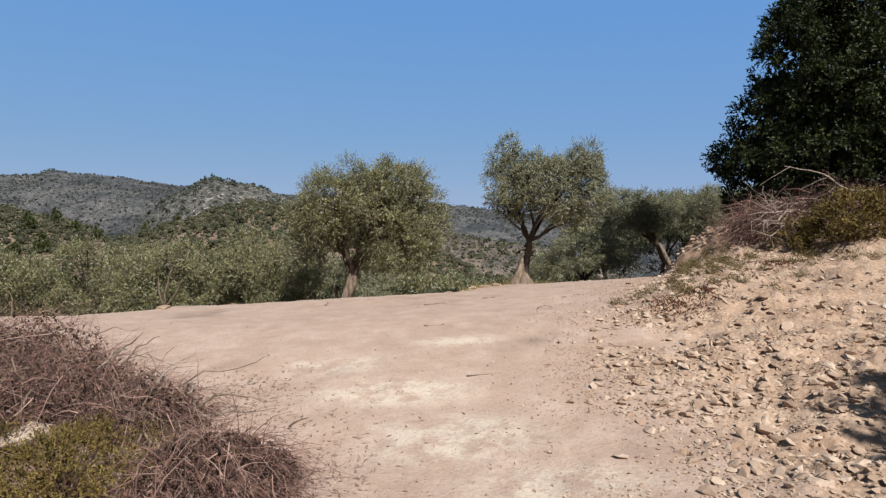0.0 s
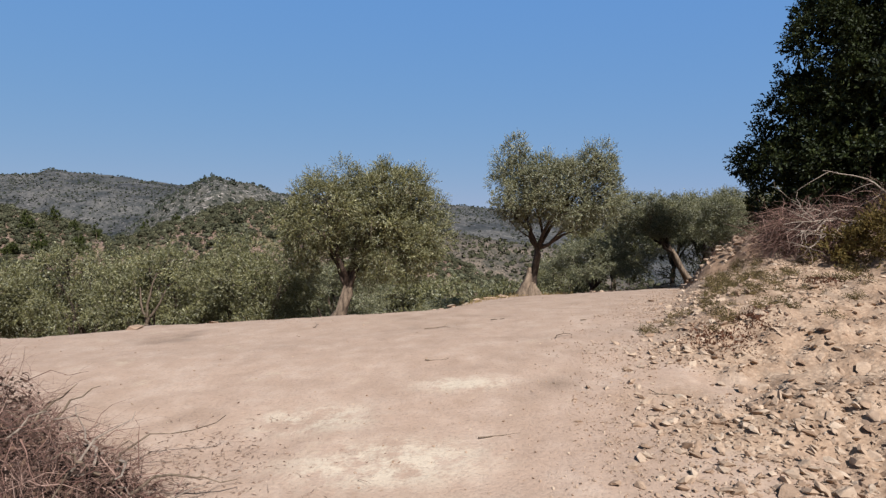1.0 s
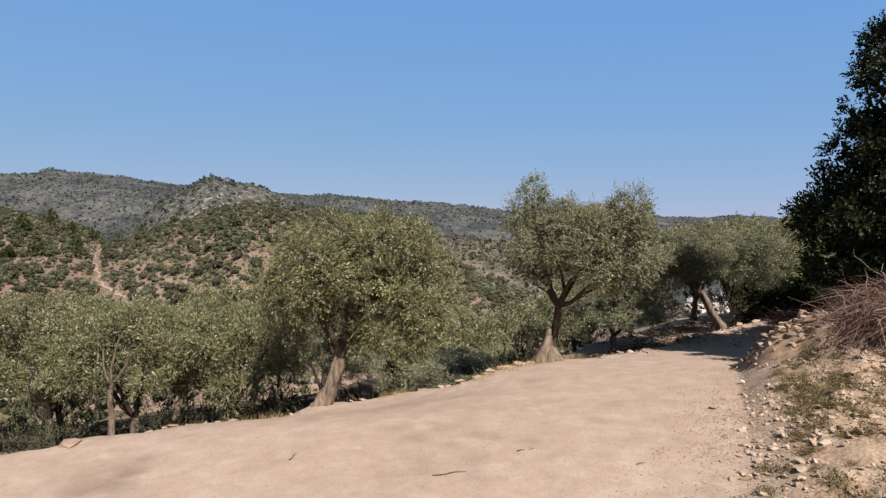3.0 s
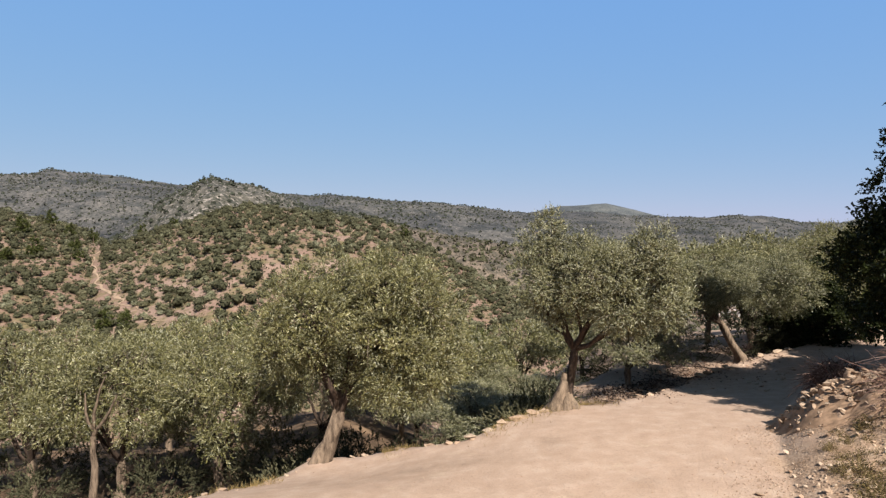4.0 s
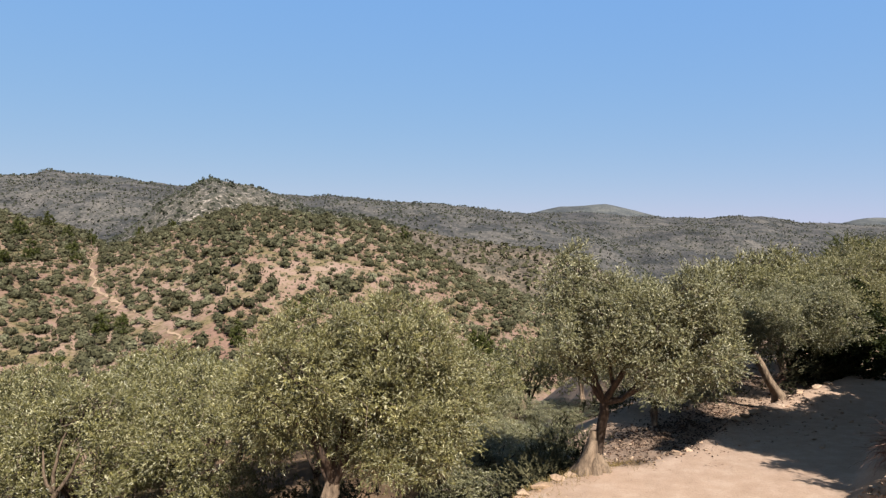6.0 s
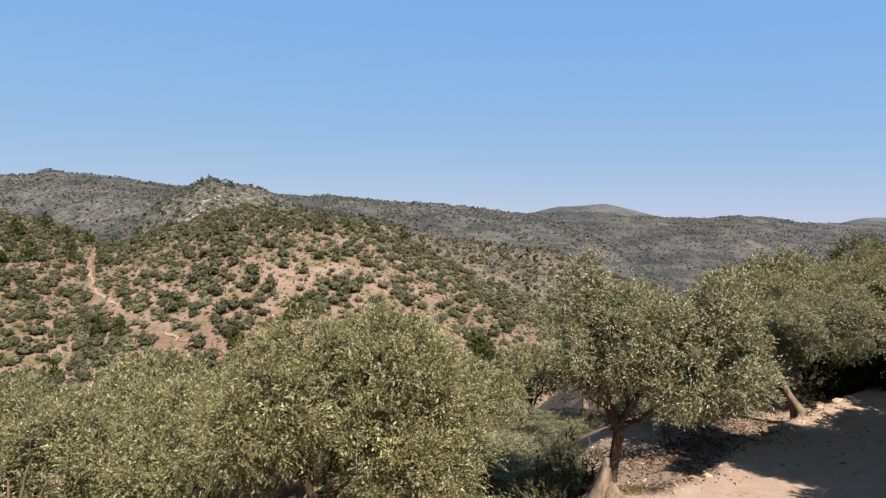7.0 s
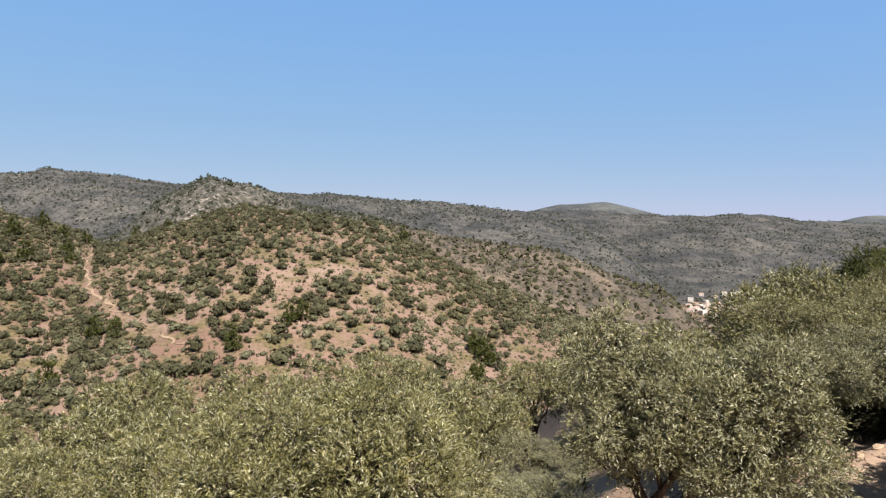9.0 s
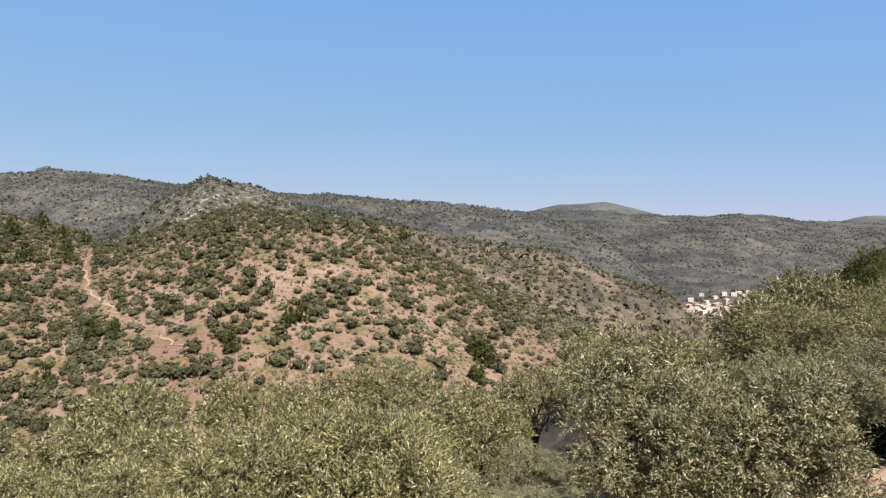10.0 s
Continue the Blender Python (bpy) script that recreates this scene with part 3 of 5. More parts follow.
def puff_crown(lobes, puffs, r, length, width, size=(0.20, 0.52), gap=0.92, thick=40, per=9, up=0.30, heart=18, shoots=0.10, single=False):
    """A crown of rounded leafy puffs over several lobes (centre, radii), with dark cracks between them and shoots on top."""
    c_all, r_all = np.array([l[0] for l in lobes], float), np.array([l[1] for l in lobes], float)
    w = r_all.prod(1) ** 0.667
    m = puffs * 14
    which = r.choice(len(lobes), m, p=w / w.sum())
    d_try = unit(r.normal(size=(m, 3)))
    at_try = c_all[which] + d_try * r_all[which] * r.uniform(0.72, 1.02, (m, 1))
    other = np.linalg.norm((at_try[:, None] - c_all[None]) / r_all[None], axis=2)
    other[np.arange(m), which] = 9
    p_try = size[0] + (size[1] - size[0]) * r.uniform(size=m) ** 1.4
    at, d, p = np.empty((puffs, 3)), np.empty((puffs, 3)), np.empty(puffs)
    n = 0
    bare = np.sin(at_try * 2.3 + r.uniform(0, 6, 3)).sum(1) + np.sin(at_try[:, [1, 2, 0]] * 3.7 + r.uniform(0, 6, 3)).sum(1)
    for k in np.flatnonzero((other.min(1) > 0.78) & (bare > -1.5)):
        if n == puffs:
            break
        if n and (np.linalg.norm(at[:n] - at_try[k], axis=1) < gap * (p[:n] + p_try[k]) * 0.5).any():
            continue
        at[n], d[n], p[n] = at_try[k], d_try[k], p_try[k]
        n += 1
    at, d, p = at[:n], d[:n], p[:n]
    s = np.repeat(np.arange(n), np.maximum(6, (thick * 9.4 * p * p * r.uniform(0.7, 1.3, n)).astype(int)))
    out = unit(r.normal(size=(len(s), 3)) * 0.75 + d[s] * 0.45 + np.array([0, 0, up]))
    L = p[s] * r.uniform(0.8, 1.25, len(s))
    top = np.flatnonzero((d[:, 2] > 0.25) & (r.uniform(size=n) < shoots * 3))
    s2 = np.repeat(top, 4)
    out = np.concatenate([out, unit(r.normal(size=(len(s2), 3)) * 0.25 + d[s2] * 0.3 + np.array([0, 0, 1.0]))])
    L = np.concatenate([L, p[s2] * 0.6 + r.uniform(0.15, 0.40, len(s2))])
    s = np.concatenate([s, s2])
    root = at[s] + r.normal(size=(len(s), 3)) * p[s, None] * 0.12
    q = np.repeat(np.arange(len(s)), per)
    i = np.tile((np.arange(per) + 0.5) / per, len(s))
    base = root[q] + out[q] * (L[q] * (0.30 + 0.70 * i))[:, None]
    along = unit(out[q] * 0.75 + unit(np.cross(out[q], r.normal(size=(len(q), 3)))) * 0.62)
    face = unit(out[q] * 0.60 + d[s][q] * 0.30 + np.array([0, 0, 0.22]) + r.normal(size=(len(q), 3)) * 0.42)
    parts = [leaf_quads(base, along, length * r.uniform(0.65, 1.25, len(q)), width * r.uniform(0.8, 1.2, len(q)), r, 0.18, face, single)]
    # the old leaves inside each puff
    h = np.repeat(np.arange(n), heart)
    mid = at[h] - d[h] * p[h, None] * r.uniform(0.7, 1.7, (len(h), 1)) + r.normal(size=(len(h), 3)) * p[h, None] * 0.38
    big = r.uniform(0.065, 0.10, len(h))
    parts.append(leaf_quads(mid, unit(r.normal(size=(len(h), 3))), big, big * 0.55, r, 0.18, None, single))
    return gather(parts), at, d, p


def twigs_np(start, way_, length, radius, droop, r, k=5, sides=3, wob=0.06):
    n = len(start)
    t = np.linspace(0, 1, k)
    p = start[:, None] + way_[:, None] * (length[:, None] * t)[..., None]
    p[..., 2] -= droop * length[:, None] * t ** 2
    w = np.cumsum(r.normal(size=(n, k, 3)), 1) * wob * length[:, None, None]
    p = p + w - w[:, :1]
    a = unit(np.cross(way_, r.normal(size=(n, 3))))
    b = np.cross(way_, a)
    th = np.arange(sides) * 2 * math.pi / sides
    ring = a[:, None] * np.cos(th)[None, :, None] + b[:, None] * np.sin(th)[None, :, None]
    rad = radius[:, None] * (1 - 0.75 * t)
    v = p[:, :, None] + ring[:, None] * rad[..., None, None]
    i, j = np.meshgrid(np.arange(k - 1), np.arange(sides), indexing="ij")
    jn = (j + 1) % sides
    f = np.stack([i * sides + j, i * sides + jn, (i + 1) * sides + jn, (i + 1) * sides + j], -1).reshape(-1, 4)
    f = f[None] + (np.arange(n) * k * sides)[:, None, None]
    return v.reshape(-1, 3), f.reshape(-1, 4)


def olive_meshes(seed, lobes, fork, girth, puffs, limbs, leaf=1.0, single=False, thick=42, per=9):
    """Meshes of one olive tree, its base at the origin: trunk, limbs, bare twigs, foliage."""
    r = np.random.default_rng(seed)
    p = bend((0, 0, -0.8), fork, 9, r, 0.035)
    t = np.linspace(0, 1, 9)
    rad = girth * (1.0 - 0.42 * t + 0.10 * np.sin(t * 17) + 0.75 * np.exp(-np.maximum(t - 0.2, 0) * 11))
    trunk_me = mesh_np("trunk", *tube(p, rad, 14, r, 0.24), True)
    (v, f), at, d, size = puff_crown(lobes, puffs, r, 0.076 * leaf, 0.0215 * leaf, thick=thick, per=per, single=single)
    limb_mes = []
    for k in range(limbs):
        c, rr = lobes[k % len(lobes)]
        end = np.asarray(c) + r.normal(size=3) * np.asarray(rr) * 0.35
        main = bend(p[-1] - np.array([0, 0, 0.12]), end, 8, r, 0.08)
        bits = [tube(main, np.linspace(girth * 0.42, 0.02, 8), 7, r, 0.10)]
        for j in r.permutation(np.argsort(np.linalg.norm(at - end, axis=1))[:14])[:9]:
            bits.append(tube(bend(main[r.integers(2, 8)], at[j], 5, r, 0.06), np.linspace(0.028, 0.007, 5), 4))
        limb_mes.append(mesh_np("limb", *gather(bits), True))
    pick = r.integers(0, len(at), 220 if leaf < 1.5 else 60)
    way_ = unit(d[pick] * 0.8 + r.normal(size=(len(pick), 3)) * 0.6)
    twig_me = mesh_np("twig_spray", *twigs_np(at[pick] - d[pick] * size[pick, None], way_, size[pick] * r.uniform(1.2, 2.2, len(pick)), r.uniform(0.004, 0.008, len(pick)), 0.1, r, 4))
    return trunk_me, limb_mes, twig_me, mesh_np("foliage", v, f)


def olive_tree(m, meshes, label, leaf, group="olive trees along the track", bark=None):
    trunk_me, limb_mes, twig_me, crown = meshes
    tree = empty("olive_tree", m, label, "olive tree", group)
    trunk_ob = put("trunk", trunk_me, bark or M_BARK, tree)
    for me in limb_mes:
        put("limb", me, M_BARK_DARK, trunk_ob)
    tagged(put("twig_spray", twig_me, M_DEADWOOD, trunk_ob), kind="stuff")
    put("foliage", crown, leaf, tree)
    return tree


def planted(x, y, turn=0.0, s=1.0, sink=0.05):
    return pose(x, y, level(x, y) - sink, 0, 0, turn) @ Matrix.Scale(s, 4)


def lobed(centre, radii_, n, r, spread=0.55, size=0.55, low=1.75):
    """Lobes filling an ellipsoid: a loose crown of several rounded masses."""
    out, turn = [], r.uniform(0, 6)
    for k in range(n):
        z = 1 - low * (k + 0.5) / n
        a = turn + k * 2.39996
        d = unit(np.array([math.sqrt(1 - z * z) * math.cos(a), math.sqrt(1 - z * z) * math.sin(a), z]) + r.normal(size=3) * 0.13) * r.uniform(0.82, 1.08)
        out.append((np.asarray(centre) + d * np.asarray(radii_) * spread, np.asarray(radii_) * size * r.uniform(0.78, 1.22)))
    return out


r0 = np.random.default_rng(11)
# the three trees that stand on the rim of the track
lob = lobed((1.25, 0.1, 3.2), (2.2, 2.0, 1.45), 12, r0, 0.72, 0.36) + [((2.2, 0, 2.2), (1.1, 1.1, 0.8)), ((-0.2, 0, 3.4), (0.7, 0.9, 0.7)), ((-0.1, 0.2, 2.7), (0.7, 0.9, 0.6)), ((1.2, 0.6, 2.1), (1.0, 0.9, 0.7)), ((0.2, 0.7, 1.8), (0.9, 0.7, 0.6)), ((-0.3, 0.6, 2.0), (0.7, 0.7, 0.6))]
olive_tree(planted(-3.75, 20.2, 0, 1.08, 0.05), olive_meshes(1, lob, (0.7, 0.1, 1.3), 0.23, 350, 7), "broad olive tree with pale gnarled trunk beside the dirt track", M_OLIVE)
lob = [((-0.7, 0.2, 4.7), (0.50, 0.60, 0.80)), ((-0.85, 0, 3.4), (0.62, 0.8, 0.7)), ((0.3, -0.4, 3.7), (0.75, 1.0, 0.8)), ((1.15, -0.6, 3.6), (0.75, 1.1, 0.85)), ((1.9, -1.0, 4.2), (0.60, 0.75, 0.65)), ((2.0, -1.0, 3.3), (0.62, 1.0, 0.75)), ((1.25, -0.8, 2.8), (0.8, 1.0, 0.5)), ((-0.2, 0.1, 2.9), (0.6, 0.8, 0.45)), ((0.9, 0.5, 3.6), (0.9, 0.7, 0.8))]
olive_tree(planted(2.95, 22.1), olive_meshes(2, lob, (0.2, 0.1, 1.75), 0.16, 300, 7), "tall forked olive tree with split stump foot beside the track", M_OLIVE_GREY, "olive trees along the track", M_BARK_DARK)
# the split, flaring foot of the second tree
foot = [t for t in bpy.data.objects if t.name.startswith("olive_tree")][-1]
rf = np.random.default_rng(13)
for q, (dx, dy, h, w) in enumerate(((-0.36, -0.12, 0.80, 0.30), (0.18, -0.14, 0.45, 0.22), (-0.14, -0.26, 0.52, 0.26), (0.05, 0.18, 0.5, 0.2), (-0.26, 0.06, 1.0, 0.20), (-0.46, 0.02, 0.45, 0.22))):
    bits = bend((dx * 1.5, dy * 1.5, -0.5), (dx * 0.25, dy * 0.3, h), 8, rf, 0.02)
    put("root_flare", mesh_np("root_flare", *tube(bits, np.linspace(w * 1.25, w * 0.35, 8), 10, rf, 0.22), True), M_BARK, foot)
lob = lobed((-2.9, -1.3, 3.3), (1.6, 1.6, 1.35), 9, r0, 0.70, 0.42) + lobed((0.7, 0.2, 3.4), (1.5, 1.6, 1.4), 9, r0, 0.70, 0.42)
olive_tree(planted(11.5, 28.9) @ Matrix.Diagonal((1, 1, 0.84, 1)), olive_meshes(3, lob, (-1.25, 0.1, 1.8), 0.20, 300, 6), "leaning olive tree with smooth brown trunk beside the track", M_OLIVE_GREY)
# the orchard below
kinds = []
for k in range(6):
    rk = np.random.default_rng(100 + k)
    lob = lobed((rk.uniform(-0.3, 0.3), 0, 3.05), (2.35, 2.35, 1.7), 13, rk, 0.72, 0.35, 1.45)
    kinds.append(olive_meshes(20 + k, lob, (rk.uniform(-0.3, 0.3), 0.1, 1.3), 0.17, 240 if k < 4 else 170, 5, 1.15 if k < 4 else 2.1, k >= 4, 24 if k < 4 else 10, 8 if k < 4 else 7))
ORCHARD = [  # x, y, kind, turn, size, silvery
    (-7.4, 24.6, 0, 20, 1.14, 0), (-10.8, 25.0, 3, 80, 1.16, 0), (-14.4, 26.2, 1, 140, 1.20, 0), (-18.2, 24.8, 2, 10, 1.18, 0), (-22.5, 25.6, 0, 250, 1.18, 0),
    (-5.0, 28.6, 3, 210, 1.0, 1), (6.7, 28.6, 3, 160, (0.98, 0.62), 1),
    (-9.0, 32.0, 5, 190, 1.1, 1), (-13.2, 33.5, 4, 300, 1.15, 1), (-18.0, 32.5, 5, 60, 1.15, 0), (-23.0, 33.0, 4, 130, 1.15, 1), (-28.0, 29.5, 5, 30, 1.15, 0),
    (-2.6, 34.8, 5, 250, 1.1, 1), (9.6, 36.0, 5, 110, 0.85, 0), (17.2, 35.6, 3, 45, 0.95, 0), (21.5, 39.6, 2, 200, 1.05, 0),
    (13.8, 38.4, 4, 260, 0.95, 1), (27.0, 44.0, 5, 330, 1.15, 0), (-33.0, 37.0, 4, 90, 1.2, 0), (-7.0, 40.0, 5, 15, 1.2, 1), (-16.0, 41.0, 4, 75, 1.2, 1), (-25.0, 42.0, 5, 200, 1.2, 1),
    (13.9, 33.6, 2, 20, 0.85, 0), (19.0, 44.0, 4, 140, 1.05, 0), (0.8, 42.0, 4, 240, 1.2, 1), (8.5, 44.0, 5, 70, 1.05, 1), (33.0, 50.0, 4, 10, 1.2, 0), (-12.0, 48.0, 5, 110, 1.25, 1), (-34.0, 48.0, 4, 170, 1.3, 1), (-21.0, 51.0, 5, 220, 1.3, 1), (-4.0, 50.0, 4, 300, 1.25, 1), (5.2, 50.0, 4, 30, 1.2, 1), (1.0, 55.0, 5, 80, 1.3, 1), (10.5, 56.0, 5, 10, 1.4, 1), (-3.0, 42.0, 3, 60, 1.1, 1),
]
for x, y, k, turn in ((0.5, 26.4, 1, 40), (0.9, 30.2, 3, 15), (3.4, 33.5, 1, 70), (-1.6, 35.5, 3, 130), (6.4, 39.0, 1, 190), (2.2, 40.0, 3, 250)):
    ORCHARD.append((x, y, k, turn, (1.0, (2.7 - 0.132 * (y - 2.9) - level(x, y)) / 5.2), 1))
first = {}
for x, y, k, turn, s, silver in ORCHARD:
    across, tall = s if isinstance(s, tuple) else (s * 1.25, s) if s < 0.9 else (s, s)
    m = planted(x, y, turn, 1, 0.1) @ Matrix.Diagonal((across, across, tall, 1))
    if (k, silver) in first:
        copy_thing(first[(k, silver)], m)
        continue
    mk = kinds[k]
    if silver and (k, 0) in first:
        mk = (*mk[:3], mk[3].copy())
    text = "rounded silvery olive tree in the orchard below the track" if silver else "grey-green olive tree in the orchard below the track"
    first[(k, silver)] = olive_tree(m, mk, text, M_OLIVE_GREY if silver else M_OLIVE, "olive trees of the orchard")

# the dark evergreen oak on the bank, and its twin beside the take-off spot, whose shade lies on the stones
ro = np.random.default_rng(31)
oak_lobes = []
for z, ring in ((0.5, 3.85), (1.7, 3.95), (3.0, 3.45), (4.3, 3.0), (5.6, 2.55), (6.9, 1.9), (7.8, 0.8)):
    for k in range(int(2 * math.pi * ring / 1.35) + 1):
        a = (k + ro.uniform(-0.3, 0.3)) / (2 * math.pi * ring / 1.35) * 2 * math.pi
        q = ring - 0.75 + ro.uniform(-0.35, 0.2)
        oak_lobes.append((np.array([q * math.cos(a), q * math.sin(a), z + ro.uniform(-0.35, 0.35)]), np.array([0.85, 0.85, 0.75]) * ro.uniform(0.75, 1.15)))
oak = empty("oak_tree", planted(12.2, 18.3) @ Matrix.Diagonal((0.92, 0.92, 1, 1)), "large dark evergreen oak on top of the bank", "oak tree")
p = bend((0, 0, -0.3), (0.2, 0.1, 4.8), 9, ro, 0.06)
oak_trunk = put("trunk", mesh_np("trunk", *tube(p, np.linspace(0.34, 0.14, 9), 12, ro, 0.12), True), M_BARK, oak)
for k in range(7):
    c = oak_lobes[k * 4][0]
    put("limb", mesh_np("limb", *tube(bend(p[3 + k % 5], c, 7, ro, 0.1), np.linspace(0.13, 0.03, 7), 7, ro, 0.1), True), M_BARK, oak_trunk)
deep = [(c * np.array([0.62, 0.62, 0.92]), q) for c, q in oak_lobes]
put("foliage", mesh_np("foliage", *gather([puff_crown(oak_lobes, 620, ro, 0.095, 0.060, (0.24, 0.50), 0.75, 30, 7, 0.2, 10, 0.0)[0], crown_leaves(deep, 420, ro, 0.24, 0.17, 0.5, 5, 6, 0.0, 0.2, 1.0, 0)])), M_OAK, oak)
for x, y, turn, m in ((14.8, 22.6, 250, Matrix.Diagonal((0.70, 0.70, 0.44, 1))), (17.8, 25.2, 20, Matrix.Diagonal((0.85, 0.85, 0.75, 1))), (16.4, 33.4, 75, Matrix.Diagonal((0.58, 0.58, 0.48, 1))), (7.2, -0.1, 130, Matrix.Scale(0.70, 4))):
    small = empty("oak_tree", planted(x, y, turn) @ m, "dense dark evergreen oak beside the track", "oak tree")
    put("trunk", oak_trunk.data, M_BARK, small)
    if "loose_crown" not in bpy.data.meshes:
        loose = mesh_np("loose_crown", *gather([puff_crown(oak_lobes, 420, ro, 0.17, 0.12, (0.30, 0.55), 0.75, 12, 6, 0.2, 8, 0.0)[0], crown_leaves(deep, 380, ro, 0.26, 0.2, 0.5, 4, 6, 0.0, 0.2, 1.0, 0)]))
    put("foliage", loose, M_OAK, small)

# the pine behind the last olives
rp = np.random.default_rng(41)


def pine(m, seed, height, leaves, label, group, size=0.16):
    r = np.random.default_rng(seed)
    tree = empty("pine_tree", m, label, "pine tree", group)
    p = bend((0, 0, -0.3), (r.normal() * 0.2, r.normal() * 0.2, height * 0.85), 7, r, 0.05)
    put("trunk", mesh_np("trunk", *tube(p, np.linspace(height * 0.028, 0.04, 7), 7), True), M_BARK, tree)
    lobes = [((r.normal() * 0.25 * (1.2 - z), r.normal() * 0.25 * (1.2 - z), height * (0.25 + 0.62 * z)), (height * 0.30 * (1.05 - z * 0.55),) * 2 + (height * 0.17,)) for z in np.linspace(0, 1, 8)]
    put("foliage", mesh_np("foliage", *crown_leaves(lobes, leaves // 50, r, size * 1.6, size * 0.4, height * 0.075, 8, 7, 0.0, 0.2, 0.3, 2)), M_PINE, tree)
    return tree


for i, (x, y, top) in enumerate(((40.5, 70.0, 4.6), (46.0, 74.0, 4.0), (36.5, 76.0, 2.0))):
    pine(planted(x, y), 51 + i, top - level(x, y), 14000, "bright green pine tree beyond the olive trees", "pines beyond the orchard", 0.20)

# ---- hillside growth ----
PATHWAY = [(-194, 350), (-178, 320), (-161, 286), (-139, 248), (-121, 222), (-110, 213), (-104, 205), (-88, 190), (-74, 172), (-62, 168)]
ico = bmesh.new()
bmesh.ops.create_icosphere(ico, subdivisions=1, radius=1.0)
ICO_V = np.array([v.co[:] for v in ico.verts])
ICO_F = np.array([[v.index for v in f.verts] for f in ico.faces])
ico.free()


def bushes(where, radius, height, ragged, r, leaf=0.27):
    """Many bushes: a lumpy heart and loose leafy tufts round it, as triangles."""
    n, k = len(where), len(ICO_V)
    lump = 1 + 0.30 * r.normal(size=(n, k, 1)) * 0.6
    scale = np.stack([radius * r.uniform(0.8, 1.2, n), radius * r.uniform(0.8, 1.2, n), height / 2], -1)
    centre = where + np.stack([np.zeros(n), np.zeros(n), height * 0.42], -1)
    v = centre[:, None] + ICO_V[None] * scale[:, None] * 0.74 * lump
    f = ICO_F[None] + (np.arange(n) * k)[:, None, None]
    d = unit(r.normal(size=(n, ragged, 3)) + np.array([0, -0.2, 0.35]))
    c = centre[:, None] + d * scale[:, None] * r.uniform(0.68, 1.10, (n, ragged, 1))
    t1 = unit(np.cross(d + 0.5 * r.normal(size=d.shape), r.normal(size=d.shape)))
    t2 = np.cross(d, t1)
    s = (radius[:, None, None] * leaf) * r.uniform(0.5, 1.2, (n, ragged, 1))
    a, b, e = c + t1 * s, c - t1 * s * 0.5 + t2 * s * 0.7, c - t1 * s * 0.5 - t2 * s * 0.7
    tv = np.stack([a, b, e], 2).reshape(-1, 3)
    tf = np.arange(len(tv)).reshape(-1, 3)
    return gather([(v.reshape(-1, 3), f.reshape(-1, 3)), (tv, tf)])


def scatter(x0, x1, y0, y1, step, r):
    gx, gy = np.meshgrid(np.arange(x0, x1, step), np.arange(y0, y1, step))
    x, y = gx.ravel() + r.uniform(-0.5, 0.5, gx.size) * step, gy.ravel() + r.uniform(-0.5, 0.5, gx.size) * step
    u = (x - EYE[0]) / np.maximum(y - EYE[1], 1)
    keep = np.abs(u) < 0.80
    return x[keep], y[keep]


rb = np.random.default_rng(61)
bx, by = scatter(-290, 250, 85, 400, 3.2, rb)
bz, _, _, bk = land(bx, by)
patch = fbm(bx / 45, by / 45, 4, 71)
grove = smooth(0.0, 0.25, fbm(bx / 60 + 9, by / 60, 3, 73))
left = smooth(20, -90, bx)
dense = np.clip(0.60 + 1.25 * patch + 0.30 * left + 0.45 * smooth(20, 70, bx) + 0.3 * smooth(240, 310, by) + 0.4 * np.exp(-((bx + 12) / 26) ** 2 - ((by - 172) / 20) ** 2), 0.10, 0.96)
ok = (rb.uniform(size=len(bx)) < dense) & (bk >= 2) & (bk <= 3) & (np.abs(side_of(PATHWAY, bx, by)) > 1.7)
bx, by, bz, patch, grove, left = (a[ok] for a in (bx, by, bz, patch, grove, left))
pick = rb.uniform(size=len(bx))
cluster = np.exp(-((bx + 12) / 26) ** 2 - ((by - 172) / 20) ** 2)
olive_like = pick - 0.5 * cluster < 0.25 + 0.5 * smooth(0, 60, bx)
dark_like = ~olive_like & (pick + 0.4 * cluster > 0.62 - 0.15 * left)
plain_like = ~olive_like & ~dark_like
for name, mask, mat, lo, hi, label in (
        ("hill_olives", olive_like, M_HILL_OLIVE, 0.8, 2.2, "silvery olive trees dotted over the hillside"),
        ("hill_bushes", plain_like, M_BUSH, 0.6, 2.3, "brown-green bushes dotted over the hillside"),
        ("hill_shrubs", dark_like, M_BUSH_DARK, 0.7, 3.0, "dark green shrubs dotted over the hillside")):
    pts = np.stack([bx, by, bz], -1)[mask]
    rad = lo + (hi - lo) * rb.uniform(size=len(pts)) ** 1.7
    v, f = bushes(pts, rad, rad * rb.uniform(1.0, 1.6, len(pts)), 66, rb)
    tagged(put(name, mesh_np(name, v, f), mat), label, "bushes", kind="stuff")

# low brown herbs between them
hx, hy = scatter(-290, 250, 85, 400, 1.9, rb)
hz, _, _, hk = land(hx, hy)
ok = (hk >= 2) & (hk <= 3) & (rb.uniform(size=len(hx)) < np.clip(0.60 + 1.0 * fbm(hx / 20, hy / 20, 3, 79), 0.05, 0.9)) & (np.abs(side_of(PATHWAY, hx, hy)) > 0.9)
c = np.stack([hx, hy, hz + 0.15], -1)[ok]
rad = 0.25 + 0.55 * rb.uniform(size=len(c)) ** 2
d = unit(rb.normal(size=(len(c), 5, 3)) + np.array([0, -0.3, 0.6]))
q = c[:, None] + d * np.array([1, 1, 0.6]) * rad[:, None, None] * 0.7
